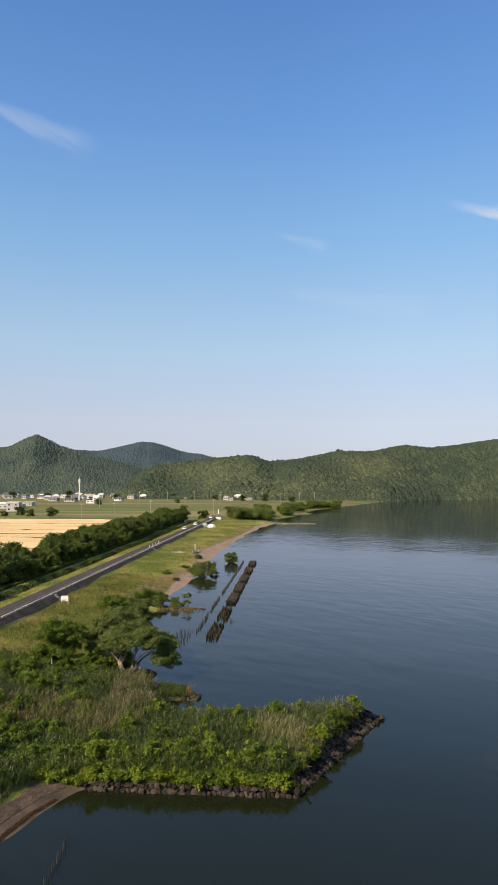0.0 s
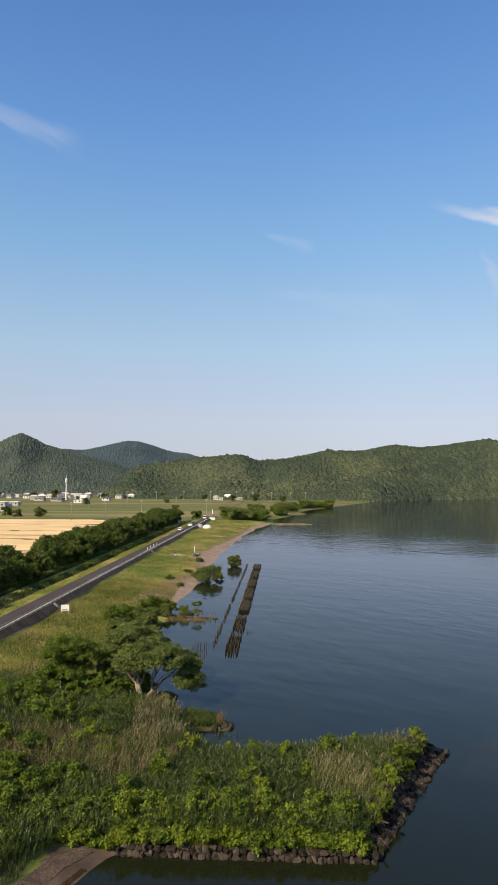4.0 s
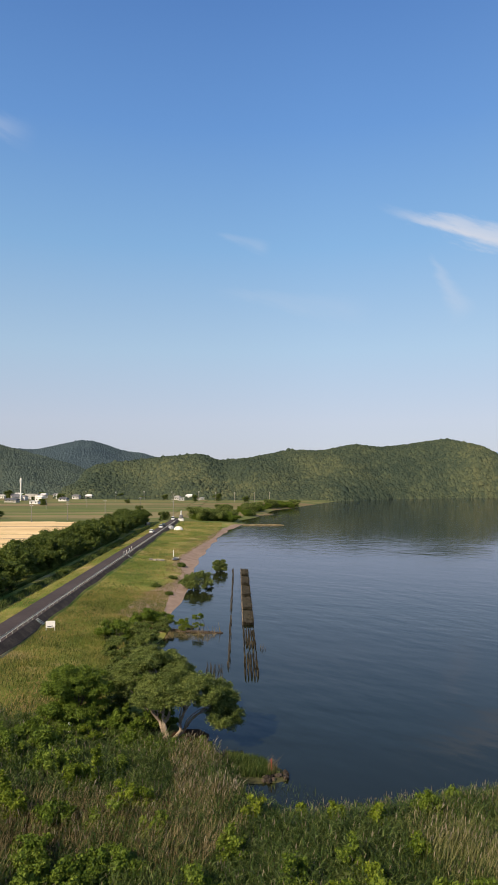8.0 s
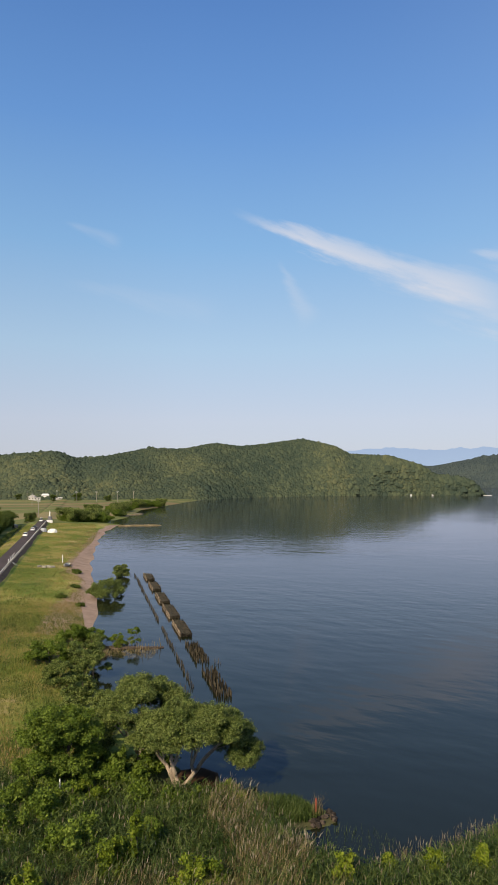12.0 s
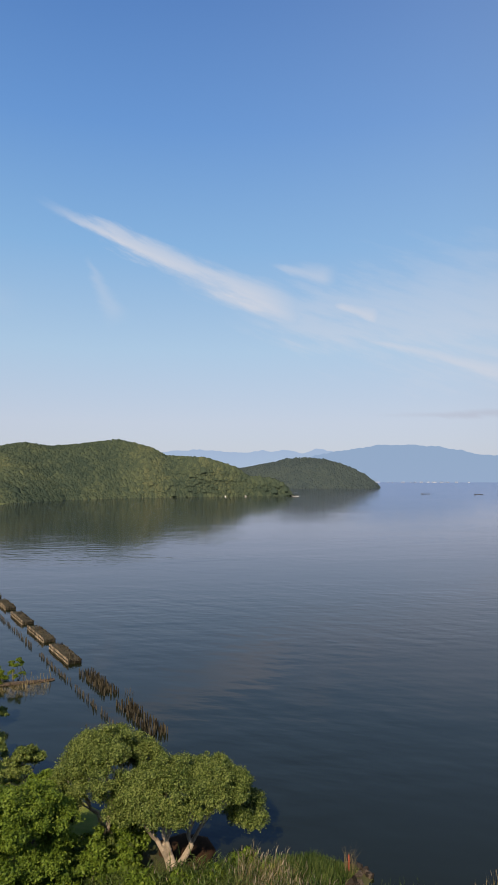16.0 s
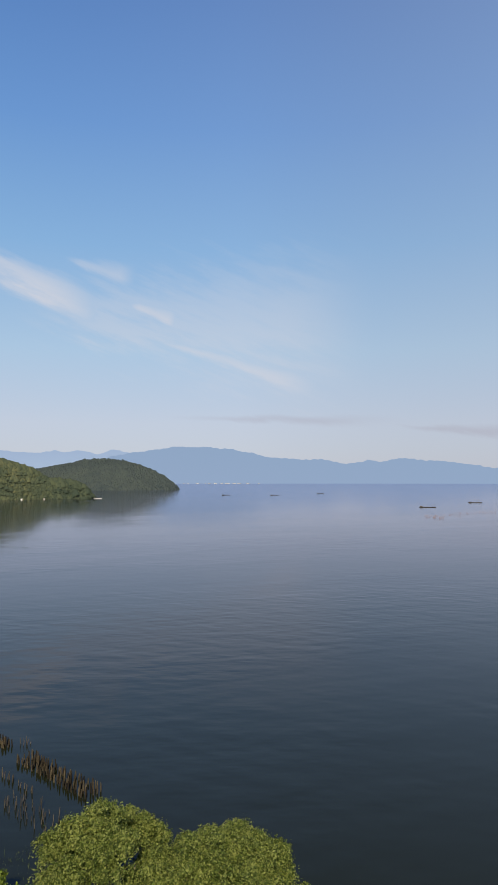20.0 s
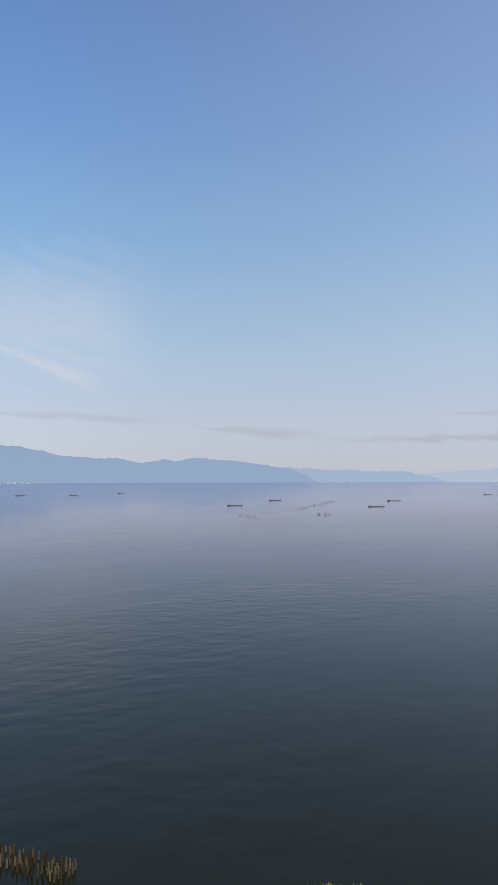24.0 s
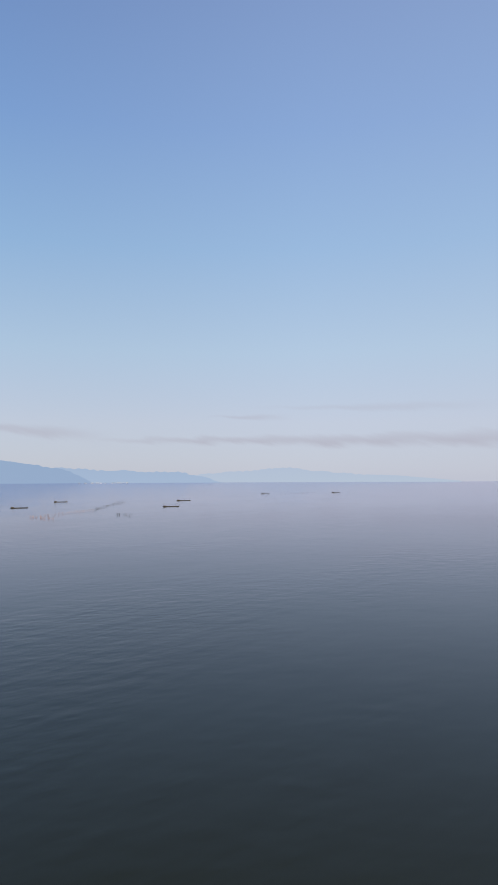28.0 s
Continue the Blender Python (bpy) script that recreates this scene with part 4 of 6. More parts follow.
def guardrail():
    g = thing("guardrail", "weathered pale steel guardrail on posts along the road", "guardrail", (-30.5, 0, ROAD_Z - 0.02))
    post = mesh_np("post", *tube([(0, 0, -0.1), (0, 0, 0.68)], [0.04, 0.04], 8), "rail")
    vs, fs = box(-0.02, 0.03, 0, 7.96, 0.44, 0.64, 0.02)
    beam = mesh_np("beam", vs, fs, "rail")
    for k in range(30):
        part("beam", beam, g, m=pose(0, 44 + k * 8, 0))
    for k in range(120):
        part("post", post, g, m=pose(-0.06, 44.2 + k * 2, 0))


guardrail()


def wheat_field():
    xs, ys = np.linspace(-330, -58, 100), np.linspace(120, 292, 70)
    gx, gy = np.meshgrid(xs, ys, indexing="ij")
    gz = 1.75 + wavy(gx, gy, 0.3, 9) * 0.05
    track = (np.abs(((gy + gx * 0.05) % 34) - 17) < 1.3) & (wavy(gx, gy, 0.03, 12) > -0.35)
    gz = gz - track * 0.45
    n, m = gx.shape
    i, j = np.meshgrid(np.arange(n - 1), np.arange(m - 1), indexing="ij")
    f = np.stack([i * m + j, (i + 1) * m + j, (i + 1) * m + j + 1, i * m + j + 1], -1).reshape(-1, 4)
    solo("wheat_field", mesh_np("wheat_field", np.stack([gx, gy, gz], -1).reshape(-1, 3), f, "wheat", True), "ripe golden wheat field with darker wheel tracks", "field", "stuff")


wheat_field()
for _y, _x0, _x1 in ((147, -118, -62), (176, -190, -96), (203, -150, -70), (204, -230, -168), (232, -200, -120), (258, -130, -64), (262, -250, -170)):
    _v, _f = strip(_y, _y + 1.5, _x0, _x1, 1.86, 4.0, 0.5)
    solo("wheel_track", mesh_np("wheel_track", _v[:, [1, 0, 2]], _f, "wrack"), "brown trampled track through the wheat", "track", "structure")

# ---------------------------------------------------------------- piles and brushwood breakwater


def pile_mesh(seed, h, r, mat="pile"):
    rng = np.random.RandomState(seed)
    n = 5
    z = np.linspace(-0.6, h, n)
    p = np.stack([rng.normal(0, 0.012, n), rng.normal(0, 0.012, n), z], 1)
    v, f = tube(p, r * np.array([1.05, 1.0, 1.0, 0.95, 0.6]), 6)
    tip = np.array([[p[-1, 0], p[-1, 1], h + 0.03]])
    o = len(v)
    ring = np.arange(6) + (n - 1) * 6
    cap = np.stack([ring, np.roll(ring, -1), np.full(6, o), np.full(6, o)], 1)
    me = bpy.data.meshes.new("pile")
    me.from_pydata(np.concatenate([v, tip]).tolist(), [], f.tolist() + cap[:, :3].tolist())
    me.materials.append(M[mat])
    return me


PILES = [pile_mesh(s, 0.50 + 0.035 * s, 0.058 + 0.006 * (s % 3)) for s in range(6)]
LIT_BOARDS = [pile_mesh(s + 20, 0.66 + 0.03 * s, 0.085, "board") for s in range(4)]
STAKES = [pile_mesh(s + 10, 0.62 + 0.06 * s, 0.05 + 0.006 * (s % 3), "stake") for s in range(4)]


def brush_block(y0, y1):
    """Palisade of piles round a bed of brushwood."""
    w, rng = 1.55, np.random.RandomState(int(y0))
    g = thing("breakwater_block", "weathered timber palisade packed with brown brushwood, standing in the lake", "breakwater", (-0.9, y0, -0.14), group="breakwater blocks")
    ln = y1 - y0
    places = [(-w / 2, q) for q in np.arange(0, ln, 0.21)] + [(w / 2, q) for q in np.arange(0, ln, 0.25)] + [(q, 0) for q in np.arange(-w / 2 + 0.2, w / 2, 0.2)] + [(q, ln) for q in np.arange(-w / 2, w / 2 + 0.1, 0.2)]
    for x, y in places:
        # west-side posts are paler: sunlight on that face is put into their colour
        part("timber_post", LIT_BOARDS[rng.randint(4)] if x < -w / 2 + 0.1 else PILES[rng.randint(6)], g, m=pose(x + rng.normal(0, 0.02), y + rng.normal(0, 0.02), 0.02 + rng.normal(0, 0.035), rng.normal(0, 1.5), rng.normal(0, 1.5), rng.uniform(0, 360)))
    v, f = box(-w / 2 + 0.08, w / 2 - 0.08, 0.08, ln - 0.08, -0.5, 0.50, 0.1)
    part("core", mesh_np("core", v, f, "brush"), g)
    n = int(ln * 45)
    c = np.stack([rng.uniform(-w / 2 + 0.1, w / 2 - 0.1, n), rng.uniform(0.1, ln - 0.1, n), rng.uniform(0.48, 0.60, n)], 1)
    d = np.stack([rng.normal(0, 0.3, n), rng.normal(0, 1, n), rng.normal(0, 0.08, n)], 1)
    d /= np.linalg.norm(d, axis=1)[:, None]
    d *= rng.uniform(0.25, 0.8, (n, 1))
    sd = np.cross(d, [0, 0, 1.0])
    sd = sd / np.linalg.norm(sd, axis=1)[:, None] * 0.02
    v = np.stack([c - d + sd, c + d + sd, c + d - sd + [0, 0, 0.02], c - d - sd + [0, 0, 0.02]], 1).reshape(-1, 3)
    tagged(part("brushwood", mesh_np("brushwood", v, np.arange(n * 4).reshape(-1, 4), "brush"), g), kind="stuff")
    v, f = box(-w / 2 - 0.1, -w / 2 - 0.03, 0, ln, 0.42, 0.50)
    wale = mesh_np("wale", v, f, "pile")
    part("wale", wale, g)
    part("wale", wale, g, m=pose(w + 0.13, 0, 0))


for _a, _b in ((85.0, 93.6), (96.7, 105.6), (109.0, 117.4), (121.6, 129.8), (134.2, 141.4)):
    brush_block(_a, _b)


def pile_group(y0, y1, rows, label):
    rng = np.random.RandomState(int(y0) + 3)
    g = thing("pile_cluster", label, "pile cluster", (-0.9, y0, 0), group="pile clusters")
    step = 0.39
    for k in range(int((y1 - y0) / step)):
        for r in range(rows):
            if rng.uniform() < 0.12 and 0 < r < rows - 1:
                continue
            x = -0.68 + 1.36 * r / (rows - 1)
            part("timber_post", PILES[rng.randint(6)], g, m=pose(x + rng.normal(0, 0.05), k * step + rng.normal(0, 0.05), rng.normal(-0.06, 0.08), rng.normal(0, 2.5), rng.normal(0, 2.5), rng.uniform(0, 360)))


pile_group(72.2, 81.4, 5, "rows of bare weathered timber piles in the lake")
pile_group(60.0, 69.4, 5, "rows of leaning bare weathered timber piles, their brushwood gone")


def stake_line():
    rng = np.random.RandomState(77)
    g = thing("stake_fence", "single line of dark timber stakes parallel to the breakwater", "stake fence", (-3.5, 60, 0))
    y = 3.6
    while y < 83.0:
        if not (31.0 < y < 35.0 or 17 < y < 18.2 or 58 < y < 59.4):
            part("stake", STAKES[rng.randint(4)], g, m=pose(rng.normal(0, 0.07), y, rng.normal(-0.25, 0.12), rng.normal(0, 4), rng.normal(0, 4), 0) @ Matrix.Diagonal((0.9, 0.9, 1, 1)))
        y += rng.choice([rng.uniform(0.2, 0.4), rng.uniform(0.6, 1.1)], p=[0.88, 0.12])


stake_line()

# ---------------------------------------------------------------- stone groyne


def stone_mesh(seed):
    rng = np.random.RandomState(seed)
    bm = bmesh.new()
    for p in rng.normal(0, 1, (22, 3)):
        p = p / np.abs(p).max() * 0.42 + p / np.linalg.norm(p) * 0.12
        bm.verts.new(Vector(p) * rng.uniform(0.9, 1.08))
    hull = bmesh.ops.convex_hull(bm, input=bm.verts[:])
    bmesh.ops.delete(bm, geom=[v for v in bm.verts if not v.link_faces], context="VERTS")
    me = bpy.data.meshes.new("stone")
    bm.to_mesh(me)
    bm.free()
    me.materials.append(M["stone"])
    return me


STONES = [stone_mesh(s) for s in range(8)]


def groyne():
    g = thing("stone_revetment", "rough dark stone wall and riprap edging the reedy spit", "stone wall", kind="structure")
    rng = np.random.RandomState(5)
    # upright facing towards the bay
    for row, (z, dy, h) in enumerate(((0.06, 0.0, 0.46), (0.38, 0.14, 0.36))):
        x = -4.1 + row * 0.25
        while x < 10.9:
            w = rng.uniform(0.26, 0.5)
            part("stone", STONES[rng.randint(8)], g, m=Matrix.Translation((x + w / 2, 17.05 + dy + rng.normal(0, 0.05), z + rng.normal(0, 0.03))) @ pose(0, 0, 0, rng.normal(0, 5), rng.normal(0, 5), rng.normal(0, 6)) @ Matrix.Diagonal((w * 1.12, 0.65, h * rng.uniform(0.75, 1.1), 1)))
            x += w
    # sloping riprap towards the lake
    a, b = np.array([11.0, 17.2]), np.array([18.1, 31.4])
    along = (b - a) / np.linalg.norm(b - a)
    across = np.array([-along[1], along[0]])
    ln = np.linalg.norm(b - a)
    for r in range(7):
        s = -0.3 + 0.2 * (r % 2)
        while s < ln + 0.4:
            w = rng.uniform(0.24, 0.48)
            if r < 6 or rng.uniform() < 0.6:
                p = a + along * (s + w / 2) + across * (0.05 + r * 0.34 + rng.normal(0, 0.06))
                part("stone", STONES[rng.randint(8)], g, m=Matrix.Translation((p[0], p[1], 0.04 + r * 0.132 + rng.normal(0, 0.035))) @ pose(0, 0, 0, rng.normal(0, 7), 20 + rng.normal(0, 7), math.degrees(math.atan2(along[1], along[0])) - 90 + rng.normal(0, 14)) @ Matrix.Diagonal((0.44 * rng.uniform(0.8, 1.2), w * 1.12, 0.36, 1)))
            s += w
    for k in range(16):
        p = b + across * rng.uniform(-0.2, 2.2) + along * rng.uniform(-0.3, 0.9)
        w = rng.uniform(0.35, 0.7)
        part("stone", STONES[rng.randint(8)], g, m=Matrix.Translation((p[0], p[1], rng.uniform(0.05, 0.3))) @ pose(0, 0, 0, rng.normal(0, 10), rng.normal(0, 10), rng.uniform(0, 360)) @ Matrix.Diagonal((w, w * 1.2, 0.45, 1)))


groyne()

# ---------------------------------------------------------------- plants


def reeds(name, poly, count, h, mat, label, seed, width=0.03, lean=0.35, patchy=0.0, plume=0.0, drift=(0.25, 0.1), leafy=0):
    rng = np.random.RandomState(seed)
    p = np.array(poly)
    lo, hi = p.min(0), p.max(0)
    q = rng.uniform(0, 1, (count * 3, 2)) * (hi - lo) + lo
    ok = inside(poly, q[:, 0], q[:, 1])
    if patchy:
        ok &= wavy(q[:, 0], q[:, 1], 0.55, seed + 50) > rng.uniform(-1.2, 1.2, len(q)) * patchy - 0.2
    q = q[ok][:count]
    d = shore_side(q[:, 0], q[:, 1])
    z = np.maximum(ground_z(q[:, 0], q[:, 1], d), -0.3)
    n = len(q)
    tall = h * (0.75 + 0.18 * wavy(q[:, 0], q[:, 1], 0.5, seed + 9)) * rng.uniform(0.65, 1.2, n)
    ln = (rng.normal(0, 1, (n, 2)) * 0.5 + np.array(drift) * 2) * lean * tall[:, None]
    base = np.concatenate([q, z[:, None] - 0.05], 1)
    v, f = blades(base, tall, ln, width, rng)
    if leafy:
        pick = np.repeat(np.arange(n)[rng.uniform(0, 1, n) < 0.75], leafy)
        up = rng.uniform(0.3, 0.95, len(pick))
        at = base[pick] + np.concatenate([ln[pick] * (up ** 2)[:, None], (tall[pick] * up)[:, None]], 1)
        a = rng.uniform(0, 6.28, len(pick))
        reach = 0.36 * rng.uniform(0.6, 1.3, len(pick))
        lv, lf = blades(at, reach * rng.uniform(0.1, 0.9, len(pick)), np.stack([np.cos(a), np.sin(a)], 1) * reach[:, None], 0.055, rng)
        v, f = join([(v, f), (lv, lf)])
    ob = thing(name, label, "reeds", kind="stuff")
    tagged(part("blades", mesh_np("blades", v, f, mat), ob), kind="stuff")
    if plume:
        sel = rng.uniform(0, 1, n) < plume
        tip = base[sel] + np.concatenate([ln[sel], (tall[sel] * 0.97)[:, None]], 1)
        pl = blades(tip - [0, 0, 0.05], rng.uniform(0.2, 0.34, sel.sum()), ln[sel] * 0.25 + rng.normal(0, 0.06, (sel.sum(), 2)), 0.04, rng)
        tagged(part("plumes", mesh_np("plumes", *pl, "plume"), ob), kind="stuff")


SPIT = [(-4.5, 17.6), (10.4, 17.8), (16.6, 31.6), (9.4, 31.4), (4.2, 30.2), (2.2, 29.6), (0.3, 30.2), (-1.6, 32.2), (-3.2, 35.6), (-4.6, 38.6), (-9, 40.5)]
INLAND = [(-9, 40.5), (-4.6, 17.6), (-7.5, 17), (-12, 10), (-28.9, 12), (-28.9, 44), (-20, 44)]
reeds("reed_bed", SPIT, 17000, 1.6, "reed", "dense green reeds on the spit", 101, 0.022, plume=0.07, leafy=4, lean=0.18)
reeds("reed_bed", INLAND, 26000, 1.6, "reed", "dense green reeds and rank grass behind the bay", 102, 0.022, plume=0.08, leafy=4, lean=0.18)
reeds("wall_grass", [(-6, 17.15), (10.9, 17.15), (11.6, 18.4), (-5.5, 18.2)], 8000, 0.55, "fresh", "bright yellow-green grass hanging over the stone wall", 112, 0.035, drift=(0.0, -0.8))
reeds("dry_reeds", [(7.5, 19.5), (11.2, 19.5), (16.2, 30.5), (11.5, 30.8), (7, 27)], 2600, 1.9, "dryreed", "half-dry straw-coloured reeds leaning over the green ones", 103, 0.024, patchy=0.7, plume=0.12, drift=(0.35, 0.2))
reeds("dry_reeds", [(-6.5, 30), (-3.2, 29), (-2.2, 31.8), (-3.6, 36.5), (-6.0, 38.5), (-7.5, 36)], 2200, 2.1, "straw", "tall pale dry reeds with feathery heads by the inlet", 104, 0.022, plume=0.3)
reeds("dry_reeds", [(-20, 20), (-12, 21), (-4, 23), (-2, 27), (-6, 31), (-18, 30)], 4600, 2.0, "straw", "patch of dry brown reeds among green growth", 105, 0.024, patchy=0.5, plume=0.06)
reeds("islet_reeds", [(-3.4, 36.2), (-0.6, 36.0), (0.6, 36.5), (-0.4, 39.0), (-3.5, 40)], 4200, 0.7, "reed", "short bright sedge covering a small islet", 106, 0.03)
reeds("shallow_reeds", [(-1.5, 33), (0.5, 30.6), (4.5, 31), (3, 34.5), (0, 35)], 420, 0.7, "reed", "sparse reeds standing in shallow water", 107, 0.02)
reeds("shallow_reeds", [(-1, 29.6), (9, 31.4), (12, 32.4), (8, 32.6), (3, 31.6)], 420, 1.3, "straw", "thin pale reeds along the edge of the spit", 108, 0.02, plume=0.3)
reeds("reed_fringe", [(-12.4, 77.0), (-6.6, 75.6), (-5.2, 79.4), (-7.0, 81.0), (-12.2, 82.2)], 2600, 0.75, "straw", "dry reeds in the shallows beside the driftwood", 109, 0.03)
reeds("meadow_grass", [(-29.1, 44), (-13, 44), (-14.5, 62), (-15.5, 72), (-14, 86), (-15, 110), (-29.1, 110)], 75000, 0.36, "turf", "long yellow-green meadow grass between road and shore", 110, 0.035)
reeds("meadow_grass", [(-29.1, 110), (-15, 110), (-15, 135), (-18, 160), (-12, 215), (-9, 262), (-10, 291), (-29.1, 291)], 46000, 0.28, "turf", "dry yellowish meadow grass farther along the shore", 111, 0.07)
reeds("dry_grass", [(-19, 86), (-15.2, 86), (-15, 104), (-14.2, 112), (-14.2, 134), (-17.5, 156), (-13.5, 206), (-8, 255), (-13, 255), (-19, 206), (-22, 160), (-18, 130), (-19.5, 104)], 15000, 0.3, "straw", "band of dry straw-coloured grass above the beach", 113, 0.05, patchy=0.5)


reeds("rank_grass", [(-28.8, 44), (-16.5, 44), (-17, 58), (-18.5, 80), (-21, 100), (-28.8, 104)], 9000, 0.6, "reed", "lush green tufts of tall grass in the meadow", 114, 0.03, patchy=0.4)
reeds("rank_grass", [(-28.8, 104), (-21, 104), (-20, 150), (-25, 200), (-28.8, 200)], 3000, 0.4, "reed", "green tufts among drier meadow grass", 115, 0.06, patchy=0.4)


def crown_mesh(lobes, n_clump, n_leaf, r, size, mat, seed, low=-0.35, long=1.7, heads=0):
    rng = np.random.RandomState(seed)
    if heads:
        lobes = sublobes(lobes, heads, rng)
    c, o = clumps(lobes, n_clump, n_leaf, r, rng, low)
    return mesh_np("crown", *leaf_cards(c, o, size, rng, long), mat)


def shrub(name, at, w, h, mat, label, seed, size=0.11, lobes=5, n_clump=26, n_leaf=22, category="shrub", upright=False):
    if category == "shrub":
        w, h = w * 1.22, h * 1.12
    rng = np.random.RandomState(seed)
    x, y = at
    z = max(float(ground_z(x, y)), -0.1)
    g = thing(name, label, category, (x, y, z))
    lb = []
    for k in range(lobes * 2):
        a, r = rng.uniform(0, 6.28), 0.38 * w * math.sqrt((k + 0.3) / (lobes * 2))
        out = r / (0.38 * w)
        q = rng.uniform(0.8, 1.2)
        if upright:
            lb.append((0.8 * r * math.cos(a), 0.8 * r * math.sin(a), h * rng.uniform(0.15, 0.88 - 0.35 * out), w * 0.17 * q, w * 0.17 * q, h * 0.17 * q))
        else:
            top = 0.76 - 0.36 * out ** 2
            lb.append((r * math.cos(a), r * math.sin(a), h * rng.uniform(0.2, 1.0) * top, w * 0.20 * q, w * 0.20 * q, h * 0.24 * q))
    part("crown", crown_mesh(lb, n_clump * 0.8, int(n_leaf * 0.72), 0.05 * w + 0.05, size * 1.25, mat, seed, -0.8, heads=2), g)
    st = [tube(bend((rng.normal(0, 0.05), rng.normal(0, 0.05), -0.1), (c[0], c[1], c[2]), rng, 0.08), np.linspace(0.03, 0.01, 6) * max(1, h / 2), 5) for c in lb[::max(1, len(lb) // 4)][:4]]
    for q in st:
        part("stem", mesh_np("stem", *q, "bark_dark"), g)
    return g


def willow(name, at, stems, lobes, label, seed, n_clump=19, n_leaf=30, size=0.085, mat="willow", bark="bark", r=0.22, thick=0.11, heads=14):
    rng = np.random.RandomState(seed)
    x, y = at
    g = thing(name, label, "tree", (x, y, float(ground_z(x, y))))
    for s in stems:
        p = bend((rng.normal(0, 0.12), rng.normal(0, 0.12), -0.3), s, rng, 0.07, 8)
        part("trunk", mesh_np("trunk", *tube(p, np.linspace(thick, thick * 0.45, 8), 8), bark), g)
        for k in range(4):
            near = sorted(lobes, key=lambda c: (c[0] - s[0]) ** 2 + (c[1] - s[1]) ** 2 + (c[2] - s[2]) ** 2 + rng.uniform(0, 4))[0]
            q = np.array(near[:3]) + rng.normal(0, 0.22, 3) * np.array(near[3:]) - [0, 0, 0.3]
            b = p[rng.randint(4, 8)]
            part("limb", mesh_np("limb", *tube(bend(b, q, rng, 0.08, 6), np.linspace(thick * 0.42, 0.02, 6), 5), bark), g)
    part("crown", crown_mesh(lobes, n_clump, n_leaf, r, size, mat, seed + 1, -0.3, heads=heads), g)
    return g


def dome(centre, axes, count, seed, r=(0.95, 1.4), low=-0.15, open_side=None):
    """Lobes of foliage over the skin of a rounded crown; below a height, the side that faces a heading is left open to the trunk."""
    rng = np.random.RandomState(seed)
    out = []
    while len(out) < count:
        d = rng.normal(0, 1, 3)
        d /= np.linalg.norm(d)
        if d[2] < low:
            continue
        q = rng.uniform(0.72, 0.92)
        p = np.array(centre) + d * np.array(axes) * q
        if open_side is not None and p[2] < open_side[1] and d[0] * math.sin(radians(open_side[0])) + d[1] * math.cos(radians(open_side[0])) > 0.0:
            continue
        s = rng.uniform(*r)
        if any(np.linalg.norm(p - np.array(o[:3])) < 0.62 * s for o in out):
            continue
        out.append((*p, s, s, s * 0.72))
    return out


willow("willow_tree", (-8.2, 41.8), [(-1.5, 0.4, 2.7), (-0.5, 0.7, 3.2), (0.4, 0.9, 3.4), (1.3, 0.6, 3.0), (2.6, 0.3, 2.2)],
       dome((1.2, 1.0, 2.7), (4.3, 3.3, 2.7), 38, 31, r=(0.72, 1.15), open_side=(187, 3.4)) + [(4.9, 0.4, 1.6, 1.2, 1.2, 1.2), (5.2, 1.0, 1.1, 1.0, 1.0, 0.9), (4.3, -0.8, 1.9, 1.1, 1.1, 1.1), (4.4, 2.0, 1.6, 1.2, 1.2, 1.0), (3.6, 0.2, 3.0, 1.2, 1.2, 0.9)],
       "spreading multi-stemmed willow with pale bark leaning over the water", 301, n_clump=12, n_leaf=26, thick=0.18, heads=12, r=0.2, size=0.07)
willow("willow_tree", (-10.4, 46.2), [(-0.8, 0.2, 3.6), (0.3, 0.5, 3.9), (1.2, 0.1, 3.5), (-1.6, 0.6, 3.0)],
       dome((0.4, 0.5, 3.2), (3.7, 3.0, 2.7), 36, 32, r=(0.70, 1.12), open_side=(205, 2.1)),
       "grey-green willow tree with several pale trunks", 302, n_clump=11, n_leaf=26, thick=0.15, heads=12, r=0.2, size=0.07)
willow("broadleaf_tree", (-15.8, 43.2), [(-0.3, 0.2, 2.6), (0.5, 0.3, 2.8)],
       dome((-0.4, 0.2, 2.3), (2.3, 2.3, 2.5), 22, 33, r=(0.9, 1.3), low=-0.7),
       "dense dark green broadleaf tree beside the willows", 303, mat="broad", bark="bark_dark", size=0.09, n_clump=17, n_leaf=24, heads=8)


def row_tree(seed, h, w, label, mat="row"):
    rng = np.random.RandomState(seed)
    g = thing("roadside_tree", label, "tree", (0, 0, 0), group="tree row beside the road")
    lb = [(rng.normal(0, 0.2) * w, rng.normal(0, 0.2) * w, h * rng.uniform(0.35, 0.72), w * rng.uniform(0.26, 0.4), w * rng.uniform(0.26, 0.4), h * rng.uniform(0.2, 0.28)) for _ in range(8)] + [(0, 0, h * 0.3, w * 0.42, w * 0.42, h * 0.25)] + [(w * 0.3 * math.cos(k * 2.1 + seed), w * 0.3 * math.sin(k * 2.1 + seed), h * 0.17, w * 0.24, w * 0.24, h * 0.15) for k in range(3)]
    part("crown", crown_mesh(lb, 12, 11, 0.42, 0.27, mat, seed, -0.6, 1.4, heads=4), g)
    part("trunk", mesh_np("trunk", *tube(bend((0, 0, -0.2), (0, 0, h * 0.6), rng, 0.03), np.linspace(0.2, 0.08, 6), 7), "bark_dark"), g)
    return g


